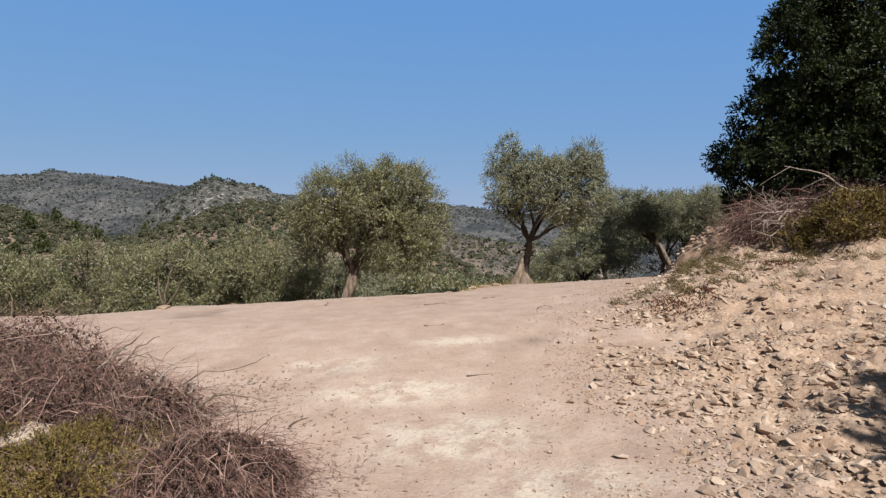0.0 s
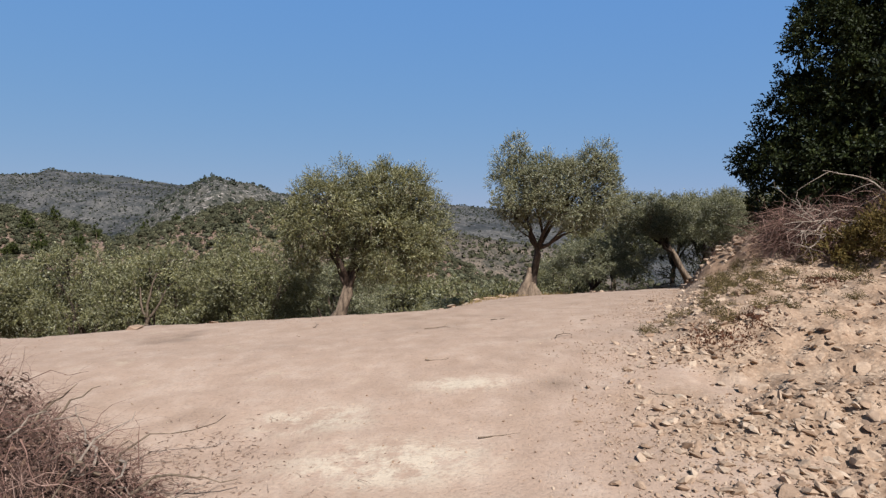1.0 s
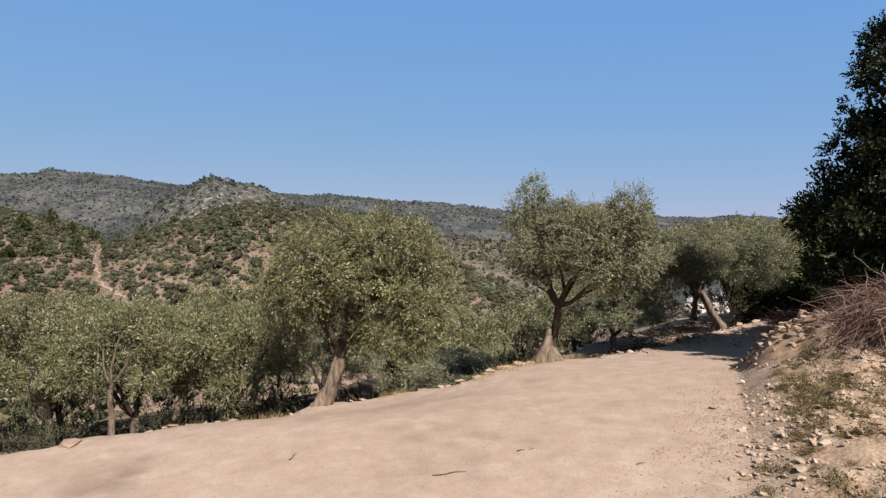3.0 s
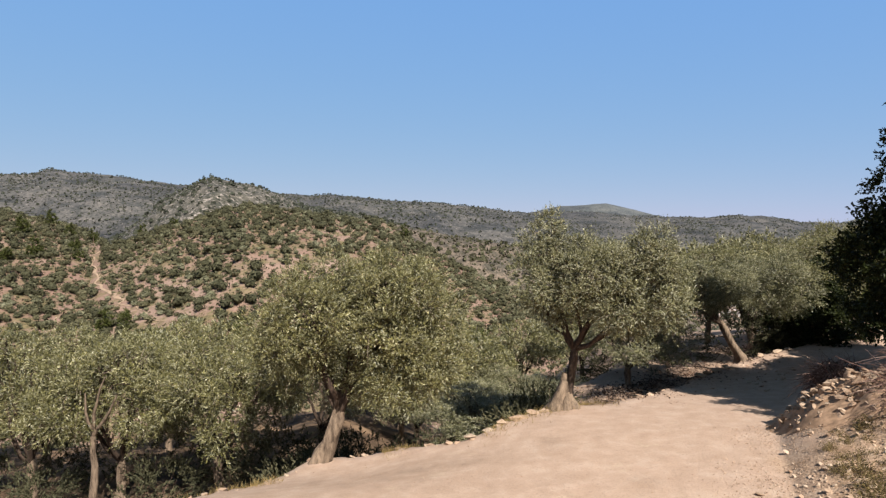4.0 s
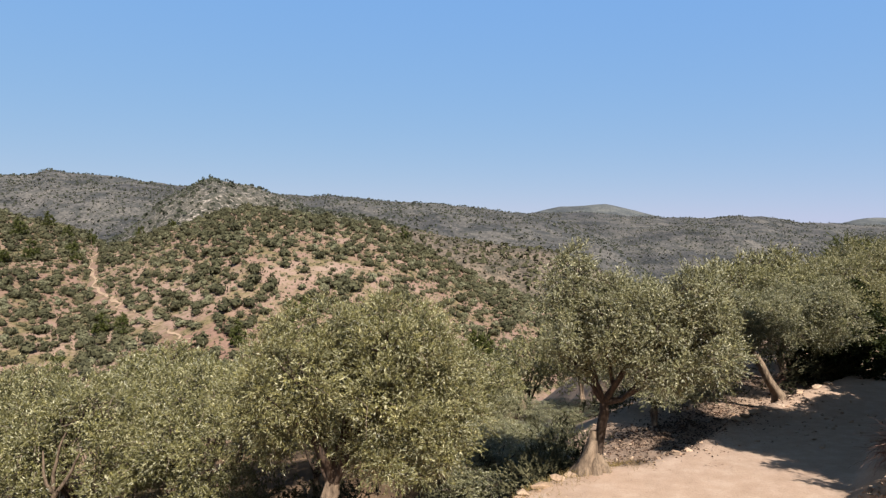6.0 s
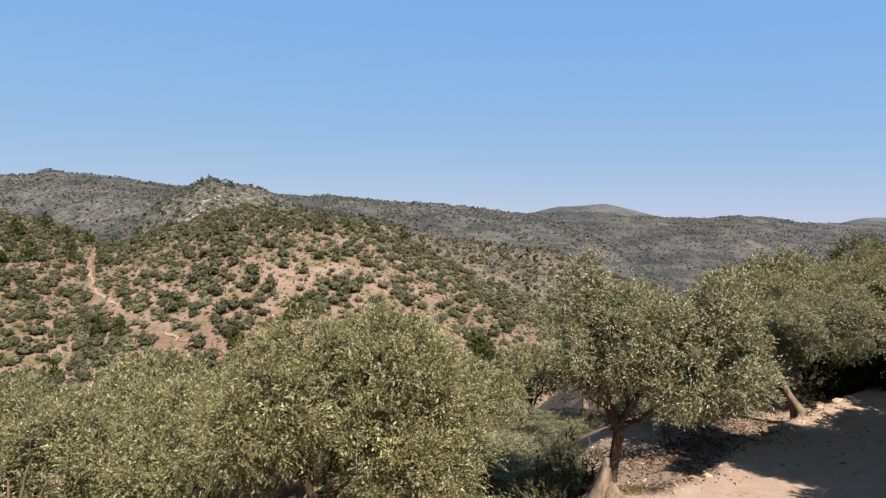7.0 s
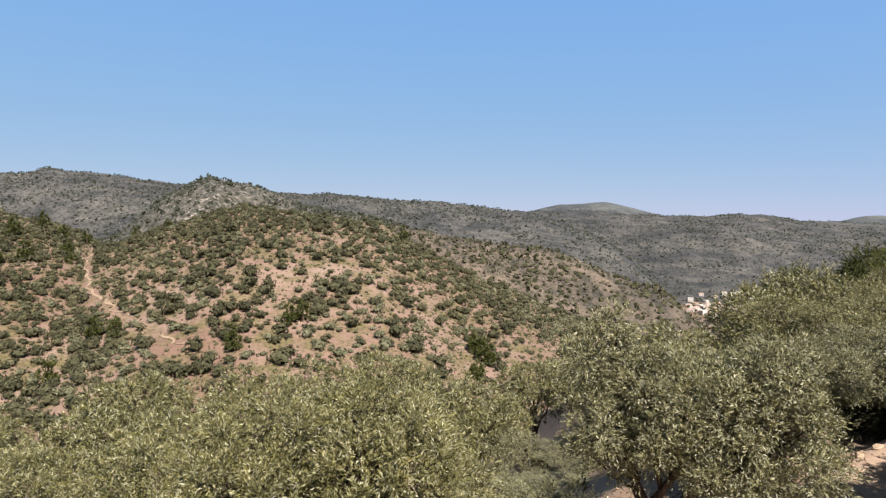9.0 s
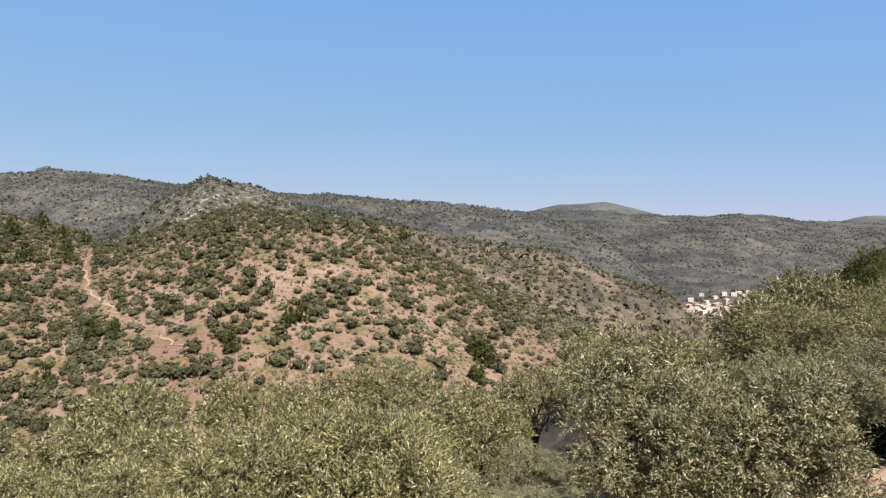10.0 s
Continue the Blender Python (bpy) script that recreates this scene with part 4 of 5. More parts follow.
t1 = unit(np.cross(d, rb.normal(size=d.shape)))
t2 = np.cross(d, t1)
s = rad[:, None, None] * rb.uniform(0.5, 1.0, (len(c), 5, 1))
v = np.stack([q + t1 * s, q + t2 * s * 0.8, q - t1 * s, q - t2 * s * 0.8], 2).reshape(-1, 3)
tagged(put("hill_herbs", mesh_np("hill_herbs", v, np.arange(len(v)).reshape(-1, 4)), M_BUSH), "low brown herbs over the hillside earth", "herbs", kind="stuff")

# scrub and small trees on the ridges beyond
for name, kinds_, area, step, lo, hi, share, mat, label in (
        ("ridge_scrub", (4,), (-560, 200, 330, 900), 5.6, 1.2, 3.6, 0.70, M_SCRUB_LEAF, "dark scrub over the rocky ridge"),
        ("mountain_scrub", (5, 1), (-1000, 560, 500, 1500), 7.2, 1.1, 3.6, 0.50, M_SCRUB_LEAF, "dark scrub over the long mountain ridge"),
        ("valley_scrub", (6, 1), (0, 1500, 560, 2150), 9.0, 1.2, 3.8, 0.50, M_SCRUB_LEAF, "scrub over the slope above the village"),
        ("spur_scrub", (9,), (-80, 300, 290, 520), 3.9, 0.9, 3.0, 0.80, M_BUSH_DARK, "dark shrubs over the rocky spur"),
        ("slope_wood", (8, 1), (40, 420, 100, 560), 5.5, 2.0, 4.0, 0.75, M_BUSH_DARK, "dense trees on the wooded slope")):
    x, y = scatter(*area, step, rb)
    z, _, _, k = land(x, y)
    near = rb.uniform(size=len(x)) < share + 0.9 * fbm(x / (step * 9), y / (step * 9), 3, 77)
    ok = np.isin(k, kinds_) & near
    pts = np.stack([x, y, z], -1)[ok]
    rad = lo + (hi - lo) * rb.uniform(size=len(pts)) ** 2
    few = 6
    d = unit(rb.normal(size=(len(pts), few, 3)) + np.array([0, -0.3, 0.4]))
    c = pts[:, None] + (d * np.array([1, 1, 0.6]) + np.array([0, 0, 0.45])) * rad[:, None, None] * 0.7
    t1 = unit(np.cross(d, rb.normal(size=d.shape)))
    t2 = np.cross(d, t1)
    s = rad[:, None, None] * rb.uniform(0.35, 0.75, (len(pts), few, 1))
    v = np.stack([c + t1 * s, c + t2 * s * 0.8, c - t1 * s, c - t2 * s * 0.8], 2).reshape(-1, 3)
    tagged(put(name, mesh_np(name, v, np.arange(len(v)).reshape(-1, 4)), mat), label, "bushes", kind="stuff")

# single pines and dark trees on the hillside
hill_pines = [(-225, 356, 9), (-181, 275, 8), (-178, 299, 7), (-198, 350, 8), (-208, 307, 9), (-101, 165, 6.5), (10, 193, 7.5), (12, 186, 7), (-39.5, 181, 6), (-43, 179, 5.5), (8.5, 171, 5.5), (-53, 163, 6), (-95, 186, 6), (-103, 190, 6), (-185, 262, 7), (-166, 282, 6), (-199, 330, 7), (-160, 330, 6.5), (-140, 322, 6), (-20, 310, 7), (-272, 700, 5), (-265, 702, 4.5), (-278, 704, 4), (-55, 428, 7), (-49, 430, 6), (-42, 426, 6)]
models = [pine(planted(x, y, 0, 1), 200 + i, h, 1500, "green pine tree standing out on the hillside", "pines on the hillside", 0.62) for i, (x, y, h) in enumerate(hill_pines[:4])]
for i, (x, y, h) in enumerate(hill_pines[4:]):
    copy_thing(models[i % 4], planted(x, y, 70 * i, h / hill_pines[i % 4][2]))

# ---- the pale footpath across the hillside ----
way = PATHWAY
dense_way = np.concatenate([np.linspace(a, b, 14, endpoint=False) for a, b in zip(way[:-1], way[1:])])
dense_way = dense_way + np.stack([fbm(np.arange(len(dense_way)) / 7.0, np.zeros(len(dense_way)), 2, 81), np.zeros(len(dense_way))], -1) * 6
tang = unit(np.gradient(dense_way, axis=0))
side = np.stack([tang[:, 1], -tang[:, 0]], -1)
half = (np.interp(np.arange(len(dense_way)), [0, 45, len(dense_way)], [0.55, 0.45, 0.12]) + fbm(np.arange(len(dense_way)) / 3.0, np.ones(len(dense_way)), 2, 83) * 0.6)[:, None]
rows = [dense_way - side * half, dense_way, dense_way + side * half]
v = np.concatenate([np.stack([q[:, 0], q[:, 1], land(q[:, 0], q[:, 1])[0] + 0.22], -1) for q in rows])
n = len(dense_way)
f = np.array([(a * n + i, a * n + i + 1, (a + 1) * n + i + 1, (a + 1) * n + i) for a in range(2) for i in range(n - 1)])
M_PATH = material("trodden_earth", plain((0.3, 0.215, 0.144), 0.2, 0.4))
tagged(put("footpath", mesh_np("footpath", v, f[:, ::-1], True), M_PATH), "pale trodden footpath winding over the hillside", "path", kind="structure")

# ---- the village in the valley ----
def box(x0, x1, y0, y1, z0, z1):
    v = np.array([(x, y, z) for z in (z0, z1) for y in (y0, y1) for x in (x0, x1)], float)
    return v, np.array([(0, 1, 5, 4), (1, 3, 7, 5), (3, 2, 6, 7), (2, 0, 4, 6), (4, 5, 7, 6), (0, 2, 3, 1)])


def house(m, w, d, h, seed, flat):
    r = np.random.default_rng(seed)
    home = empty("house", m, "white flat-roofed village house" if flat else "cream village house with red tiled roof", "house", "houses of the village")
    wall = put("wall", mesh_np("wall", *box(-w / 2, w / 2, -d / 2, d / 2, -4, h)), M_WALL, home)
    if flat:
        put("roof", mesh_np("roof", *box(-w / 2 - 0.2, w / 2 + 0.2, -d / 2 - 0.2, d / 2 + 0.2, h, h + 0.35)), M_WALL, home)
    else:
        o = 0.5
        v = np.array([(-w / 2 - o, -d / 2 - o, h), (w / 2 + o, -d / 2 - o, h), (w / 2 + o, d / 2 + o, h), (-w / 2 - o, d / 2 + o, h), (-w / 4, 0, h + 2.0), (w / 4, 0, h + 2.0)], float)
        bm = bmesh.new()
        vs = [bm.verts.new(c) for c in v]
        for idx in ((0, 1, 5, 4), (1, 2, 5), (2, 3, 4, 5), (3, 0, 4), (3, 2, 1, 0)):
            bm.faces.new([vs[i] for i in idx])
        me = bpy.data.meshes.new("roof")
        bm.to_mesh(me)
        bm.free()
        put("roof", me, M_TILE, home)
    storeys = max(1, int(h // 3))
    cols = max(2, int(w // 3.4))
    for s in range(storeys):
        for c in range(cols):
            x = -w / 2 + w * (c + 0.5) / cols
            put("window", mesh_np("window", *box(x - 0.55, x + 0.55, -d / 2 - 0.06, -d / 2 + 0.2, 0.9 + s * 3, 2.3 + s * 3)), M_GLASS, wall)
    return home


M_MOUND = material("rubble_soil", plain((0.315, 0.204, 0.125), 0.35, 6.0))
rv = np.random.default_rng(91)
spots = []
for i in range(900):
    u, dd = rv.uniform(0.405, 0.562), rv.uniform(815, 1075)
    if dd < 900 and u < 0.455 - (dd - 815) * 0.0006:
        continue
    x, y = EYE[0] + u * dd, EYE[1] + dd
    if all(math.hypot(x - a, y - b) > 13 for a, b in spots):
        spots.append((x, y))
    if len(spots) >= 88:
        break
spots += [(268, 662), (276, 672), (222, 600), (232, 606)]
for i, (x, y) in enumerate(spots):
    house(planted(x, y, rv.uniform(-30, 30), 1, 0.3), rv.uniform(6.5, 11), rv.uniform(6, 8.5), rv.choice([3.0, 3.3, 3.4, 5.6]), i, rv.uniform() < 0.35)

# trees between the houses
q = np.array(spots)[rv.integers(0, len(spots), 240)] + rv.normal(size=(240, 2)) * 11
q = q[[min(math.hypot(x - a, y - b) for a, b in spots) > 6.5 for x, y in q]]
rad = rv.uniform(1.4, 3.4, len(q))
v, f = bushes(np.stack([q[:, 0], q[:, 1], land(q[:, 0], q[:, 1])[0]], -1), rad, rad * 1.9, 24, rv, 0.4)
tagged(put("village_trees", mesh_np("village_trees", v, f), M_BUSH_DARK), "dark green garden trees between the village houses", "trees", kind="stuff")

# ---- stones ----
def stone_mesh(seed, corners=15):
    r = np.random.default_rng(seed)
    bm = bmesh.new()
    for q in unit(r.normal(size=(corners, 3))) * np.array([1.0, 0.72, 0.36]) * 0.5 * r.uniform(0.8, 1.15, (corners, 1)):
        bm.verts.new(q)
    bmesh.ops.convex_hull(bm, input=bm.verts)
    bmesh.ops.delete(bm, geom=[q for q in bm.verts if not q.link_faces], context="VERTS")
    bmesh.ops.triangulate(bm, faces=bm.faces)
    me = bpy.data.meshes.new("stone")
    bm.to_mesh(me)
    bm.free()
    me.materials.append(M_STONE)
    return me


STONES = [stone_mesh(300 + i) for i in range(10)]
STONE_ARR = [(np.array([v.co[:] for v in me.vertices]), np.array([p.vertices[:] for p in me.polygons])) for me in STONES]
CHIP_ARR = [(np.array([v.co[:] for v in me.vertices]), np.array([p.vertices[:] for p in me.polygons])) for me in (stone_mesh(330 + i, 6) for i in range(8))]
rs = np.random.default_rng(97)


def stone(x, y, size, lift=0.05, parent=None, z=None, tilt=14):
    ob = new("stone", STONES[rs.integers(len(STONES))])
    base = level(x, y) if z is None else z
    ob.matrix_basis = pose(x, y, base + size * lift, rs.normal() * tilt, rs.normal() * tilt, rs.uniform(0, 360)) @ Matrix.Diagonal((size * rs.uniform(0.8, 1.25), size * rs.uniform(0.8, 1.2), size * rs.uniform(0.55, 1.0), 1))
    if parent:
        ob.parent = parent
    else:
        tagged(ob, "angular pale tan field stone lying on the stony bank", "stone", "stones on the bank")
    return ob


for i in range(190):
    y = 4.2 + 9.5 * rs.uniform() ** 1.35
    foot = np.interp(y, [q[1] for q in BANK_FOOT], [q[0] for q in BANK_FOOT])
    x = foot + rs.uniform(0.2, 5.2) + rs.normal() * 0.3 + 0.06 * max(y - 8, 0)
    stone(x, y, 0.085 + 0.20 * rs.uniform() ** 2.4)
tagged(stone(-4.05, 5.75, 0.75, 0.35, None, None, 8), "pale tan boulder half hidden by brushwood", "boulder")
for x, y, s in ((2.35, 6.7, 0.22), (5.07, 8.8, 0.26), (3.3, 5.3, 0.26), (4.1, 4.9, 0.27), (2.9, 5.8, 0.22), (3.6, 6.3, 0.24), (4.6, 6.9, 0.22)):
    stone(x, y, s)


def gravel(name, x, y, size, label, mat, rise=0.1, shapes=STONE_ARR):
    pieces, z = [], land(x, y)[0]
    for i in range(len(x)):
        v, f = shapes[i % len(shapes)]
        m = np.array(Euler(rs.normal(size=3) * np.array([0.4, 0.4, 3])).to_matrix()) * size[i]
        pieces.append((v @ m.T + np.array([x[i], y[i], z[i] + size[i] * rise]), f))
    v, f = gather(pieces)
    return tagged(put(name, mesh_np(name, v, f), mat), label, "gravel", kind="stuff")


n = 9500
y = 3.6 + 15.5 * rs.uniform(size=n) ** 1.25
foot = np.interp(y, [q[1] for q in BANK_FOOT], [q[0] for q in BANK_FOOT])
x = foot - 0.3 + np.abs(rs.normal(size=n)) * 2.6 + rs.normal(size=n) * 0.35 + 0.08 * np.maximum(y - 8, 0)
keep = fbm(x * 0.8, y * 0.8, 3, 89) + rs.uniform(-0.35, 0.35, n) > -0.08
x, y, n = x[keep], y[keep], int(keep.sum())
gravel("bank_gravel", x, y, 0.035 + 0.15 * rs.uniform(size=n) ** 2.6, "loose pale rubble strewn over the bank", M_STONE)
n = 34000
y = 3.6 + 15.5 * rs.uniform(size=n) ** 1.3
foot = np.interp(y, [q[1] for q in BANK_FOOT], [q[0] for q in BANK_FOOT])
x = foot - 1.1 + np.abs(rs.normal(size=n)) * 2.9 + rs.normal(size=n) * 0.4
keep = fbm(x * 0.8, y * 0.8, 3, 89) + rs.uniform(-0.35, 0.35, n) > -0.12
x, y, n = x[keep], y[keep], int(keep.sum())
gravel("bank_chips", x, y, 0.018 + 0.04 * rs.uniform(size=n) ** 2, "fine broken chips covering the bank", M_STONE, 0.15, CHIP_ARR)
n = 2600
y = 3.6 + 17 * rs.uniform(size=n) ** 1.2
x = rs.uniform(-8, 4, n) * np.clip(y / 9, 0.3, 1.3)
gravel("track_gravel", x, y, 0.012 + 0.035 * rs.uniform(size=n) ** 3, "small loose stones on the dirt track", M_STONE)

# heap of rubble at the end of the bank
heap = empty("rubble_heap", pose(7.7, 17.8, level(7.7, 17.8)), "heap of broken orange-tan slabs on the end of the bank", "rubble heap")
mq, ma = np.meshgrid(np.linspace(0, 1, 12), np.linspace(0, 2 * math.pi, 40, endpoint=False), indexing="ij")
mx, my = 7.65 + 1.15 * mq * np.cos(ma) - 0.4 * mq * np.sin(ma), 17.8 + 1.6 * mq * np.sin(ma)
mz = land(mx, my)[0] + 0.36 * (1 - mq ** 2) * (1 + fbm(mx * 2.5, my * 2.5, 3, 93)) - 0.05 * mq
i_, j_ = np.meshgrid(np.arange(11), np.arange(40), indexing="ij")
f = np.stack([i_ * 40 + j_, i_ * 40 + (j_ + 1) % 40, (i_ + 1) * 40 + (j_ + 1) % 40, (i_ + 1) * 40 + j_], -1).reshape(-1, 4)
mound = put("soil_mound", mesh_np("soil_mound", np.stack([mx, my, mz], -1).reshape(-1, 3), f[:, ::-1], True), M_MOUND, heap)
mound.matrix_parent_inverse = heap.matrix_basis.inverted()
for i in range(300):
    a, q = rs.uniform(0, 2 * math.pi), math.sqrt(rs.uniform())
    x, y = 7.65 + 1.0 * q * math.cos(a) - 0.35 * q * math.sin(a), 17.8 + 1.4 * q * math.sin(a)
    h = 0.36 * (1 - q * q) * rs.uniform(0.85, 1.35)
    ob = stone(x, y, 0.09 + 0.18 * rs.uniform() ** 1.8, 0.10, heap, level(x, y) + h, 30)
    ob.matrix_parent_inverse = heap.matrix_basis.inverted()

# kerb of rough stones along the rim
line = ROAD_EDGE[2:12]
for i in range(92):
    k = rs.integers(1, len(line) - 1)
    t = rs.uniform()
    x, y = (line[k][0] * (1 - t) + line[k + 1][0] * t + rs.normal() * 0.18, line[k][1] * (1 - t) + line[k + 1][1] * t + rs.normal() * 0.18 + 0.15)
    tagged(stone(x, y, 0.09 + 0.24 * rs.uniform() ** 2, 0.06, None, None, 12), "rough pale stone lying on the rim of the track", "stone", "stones along the rim")
for x, y, s in ((-0.4, 20.45, 0.34), (0.2, 20.1, 0.42), (0.7, 20.6, 0.50), (1.05, 20.9, 0.38), (1.5, 21.25, 0.55), (1.9, 21.6, 0.42), (2.3, 21.9, 0.36), (4.2, 22.75, 0.30), (5.3, 23.3, 0.34), (8.5, 26.7, 0.55), (8.9, 27.0, 0.48), (9.4, 27.4, 0.52), (9.9, 27.7, 0.40), (11.9, 29.2, 0.42), (13.0, 29.9, 0.5), (13.7, 30.4, 0.42)):
    tagged(stone(x, y, s, 0.10, None, None, 6), "pale flat ledge stone along the rim of the track", "stone", "stones along the rim")
tagged(stone(-6.95, 15.05, 0.52, 0.05, None, None, 4), "flat whitish slab on the rim of the track", "stone", "stones along the rim")

# ---- brush, shrubs and dry grass ----
def brush_pile(name, m, radii_, count, label, seed, thick=14, length=0.55, mat=None, lean=(0, 0, 0), fine=0.0026):
    r = np.random.default_rng(seed)
    pile = empty(name, m, label, "brush pile")
    rad = np.asarray(radii_, float)
    d = unit(r.normal(size=(count, 3)))
    d[:, 2] = np.abs(d[:, 2])
    q = r.uniform(0.15, 0.95, count)[:, None]
    start = d * rad * q
    w = unit(d * np.array([1, 1, 0.5]) * 0.5 + r.normal(size=(count, 3)) * 1.0 + np.asarray(lean))
    v, f = twigs_np(start, w, length * r.uniform(0.4, 1.3, count), fine * (0.6 + 2.2 * r.uniform(size=count) ** 4), 0.35, r, 4)
    put("brushwood", mesh_np("brushwood", v, f), mat or M_TWIG, pile)
    # dead leaves inside the pile, which paint its gaps between twigs dark
    n = count
    d = unit(r.normal(size=(n, 3)))
    d[:, 2] = np.abs(d[:, 2])
    v, f = leaf_quads(d * rad * r.uniform(0.2, 0.86, n)[:, None], unit(r.normal(size=(n, 3))), 0.075 * r.uniform(0.5, 1.4, n), 0.034, r)
    put("dry_leaf_litter", mesh_np("dry_leaf_litter", v, f), M_LITTER, pile)
    d = unit(r.normal(size=(thick, 3)))
    d[:, 2] = np.abs(d[:, 2])
    for i in range(thick):
        v, f = twigs_np((d[i:i + 1] * rad * 0.75), unit(r.normal(size=(1, 3)) + np.array([[0.2, 0, 0.25]])), np.array([r.uniform(0.6, 1.3)]), np.array([r.uniform(0.009, 0.02)]), 0.25, r, 8, 6, 0.05)
        put("branch", mesh_np("branch", v, f), M_DEADWOOD if i % 3 == 0 else M_BARK, pile)
    return pile


def leaf_shrub(name, m, radii_, leaves, label, seed, mat, size=0.03, stems=60, category="shrub", group=""):
    r = np.random.default_rng(seed)
    shrub = empty(name, m, label, category, group)
    rad = np.asarray(radii_, float)
    lobes = [(d_ * rad * 0.6 * np.array([1, 1, 0.9]) + np.array([0, 0, rad[2] * 0.25]), rad * 0.5) for d_ in (lambda q: np.concatenate([q[:, :2], np.abs(q[:, 2:])], 1))(unit(r.normal(size=(14, 3))))]
    v, f = crown_leaves(lobes, leaves // 90, r, size, size * 0.45, max(size * 3.2, 0.10), 10, 9, 0.0, 0.3, 0.3, 0)
    put("foliage", mesh_np("foliage", v, f), mat, shrub)
    d = unit(r.normal(size=(stems, 3)))
    d[:, 2] = np.abs(d[:, 2])
    v, f = twigs_np(np.zeros((stems, 3)), d, np.linalg.norm(d * rad, axis=1) * r.uniform(0.8, 1.1, stems), 0.004 * r.uniform(0.7, 1.6, stems), 0.1, r)
    put("stalk", mesh_np("stalk", v, f), M_TWIG, shrub)
    return shrub


brush_pile("brush_pile", planted(-4.3, 6.7), (1.75, 1.3, 0.95), 5600, "heap of cut purple-brown dead brushwood beside the track", 401, 34, 0.55, None, (0.35, -0.2, -0.1))
brush_pile("brush_pile", planted(-5.5, 7.9), (1.5, 1.1, 1.25), 4400, "high heap of tangled dead brushwood beside the track", 408, 22, 0.7, None, (-0.1, -0.35, 0.1))
brush_pile("brush_pile", planted(-3.1, 6.5), (0.8, 0.7, 0.55), 1800, "low scatter of grey dead twigs beside the track", 409, 14, 0.5, None, (0.5, -0.1, -0.2))
brush_pile("brush_pile", planted(-6.6, 7.6), (1.6, 1.2, 1.35), 4000, "heap of cut grey-brown dead brushwood beside the track", 402, 8)
brush_pile("brush_heap", planted(-1.9, 4.95), (0.88, 0.66, 0.66), 6000, "small heap of reddish dry twigs on the ground", 403, 0, 0.40, None, (0.75, -0.65, -0.35), 0.0024)
leaf_shrub("thorn_shrub", planted(-3.15, 5.0), (0.95, 0.62, 0.50), 21000, "low yellow-green thorny shrub beside the brushwood", 404, M_THORN, 0.030, 160)
leaf_shrub("thorn_shrub", planted(-4.3, 5.3), (0.8, 0.6, 0.45), 16000, "low yellow-green thorny shrub beside the brushwood", 405, M_THORN, 0.030, 120)
brush_pile("branch_pile", planted(8.9, 16.4), (1.5, 1.1, 1.15), 3600, "tangle of dead purple-grey branches hanging over the bank", 406, 16, 0.8, None, (-0.4, -0.2, -0.15), 0.004)
brush_pile("branch_pile", planted(10.6, 15.9), (1.5, 1.0, 1.0), 2400, "tangle of dead grey branches on top of the bank", 407, 10, 0.8, None, (-0.3, 0, 0.1), 0.004)
brush_pile("brush_heap", planted(8.75, 19.7), (0.7, 0.8, 0.8), 1500, "heap of grey dead twigs at the end of the bank", 410, 4, 0.6, None, (-0.3, -0.2, 0.1), 0.004)
for i, (x, y, rx, h, n) in enumerate([(9.7, 14.5, 0.95, 0.85, 10000), (10.9, 14.2, 1.1, 0.95, 10000), (9.0, 15.2, 0.7, 0.6, 6000), (12.2, 14.6, 1.1, 1.0, 8000)]):
    leaf_shrub("bank_shrub", planted(x, y), (rx, rx * 0.8, h), n, "olive-yellow dry shrub on top of the bank", 420 + i, M_THORN, 0.058, 80, "shrub", "shrubs on the bank")

# leaf litter and broken twigs on the ground round the brushwood
rl = np.random.default_rng(480)
q = np.concatenate([np.stack([rl.normal(cx, sx, n), rl.normal(cy, sy, n)], -1) for cx, cy, sx, sy, n in ((-2.3, 5.6, 0.75, 0.6, 1100), (-1.4, 4.9, 0.45, 0.45, 600), (-3.6, 6.3, 1.0, 0.6, 1200), (-5.5, 6.2, 1.3, 0.6, 1500), (-2.6, 7.4, 0.6, 0.5, 500), (5.5, 25.4, 1.6, 1.3, 1500), (8.4, 28.4, 1.6, 1.0, 1200), (4.0, 23.9, 0.8, 0.6, 500))])
base = np.stack([q[:, 0], q[:, 1], land(q[:, 0], q[:, 1])[0] + 0.006], -1)
flat = unit(rl.normal(size=base.shape) * np.array([1, 1, 0.18]))
v, f = leaf_quads(base, flat, 0.045 * rl.uniform(0.5, 1.5, len(q)), 0.02 * rl.uniform(0.6, 1.3, len(q)), rl)
v2, f2 = twigs_np(base[::2] + np.array([0, 0, 0.01]), flat[::2], rl.uniform(0.04, 0.20, len(base[::2])), np.full(len(base[::2]), 0.0028), 0.0, rl, 3)
tagged(put("leaf_litter", mesh_np("leaf_litter", *gather([(v, f), (v2, f2)])), M_CRUMBS), "brown leaf litter and broken twigs on the ground", "litter", kind="stuff")

# fallen leaves on the terrace, dark-coloured to add shade beneath the olives
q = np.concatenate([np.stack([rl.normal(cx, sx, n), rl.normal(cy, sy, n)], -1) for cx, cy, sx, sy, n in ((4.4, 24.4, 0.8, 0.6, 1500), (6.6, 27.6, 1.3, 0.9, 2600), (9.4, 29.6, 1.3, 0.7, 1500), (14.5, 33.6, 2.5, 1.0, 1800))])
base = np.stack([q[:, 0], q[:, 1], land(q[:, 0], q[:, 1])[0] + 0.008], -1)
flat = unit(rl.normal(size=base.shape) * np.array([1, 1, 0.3]))
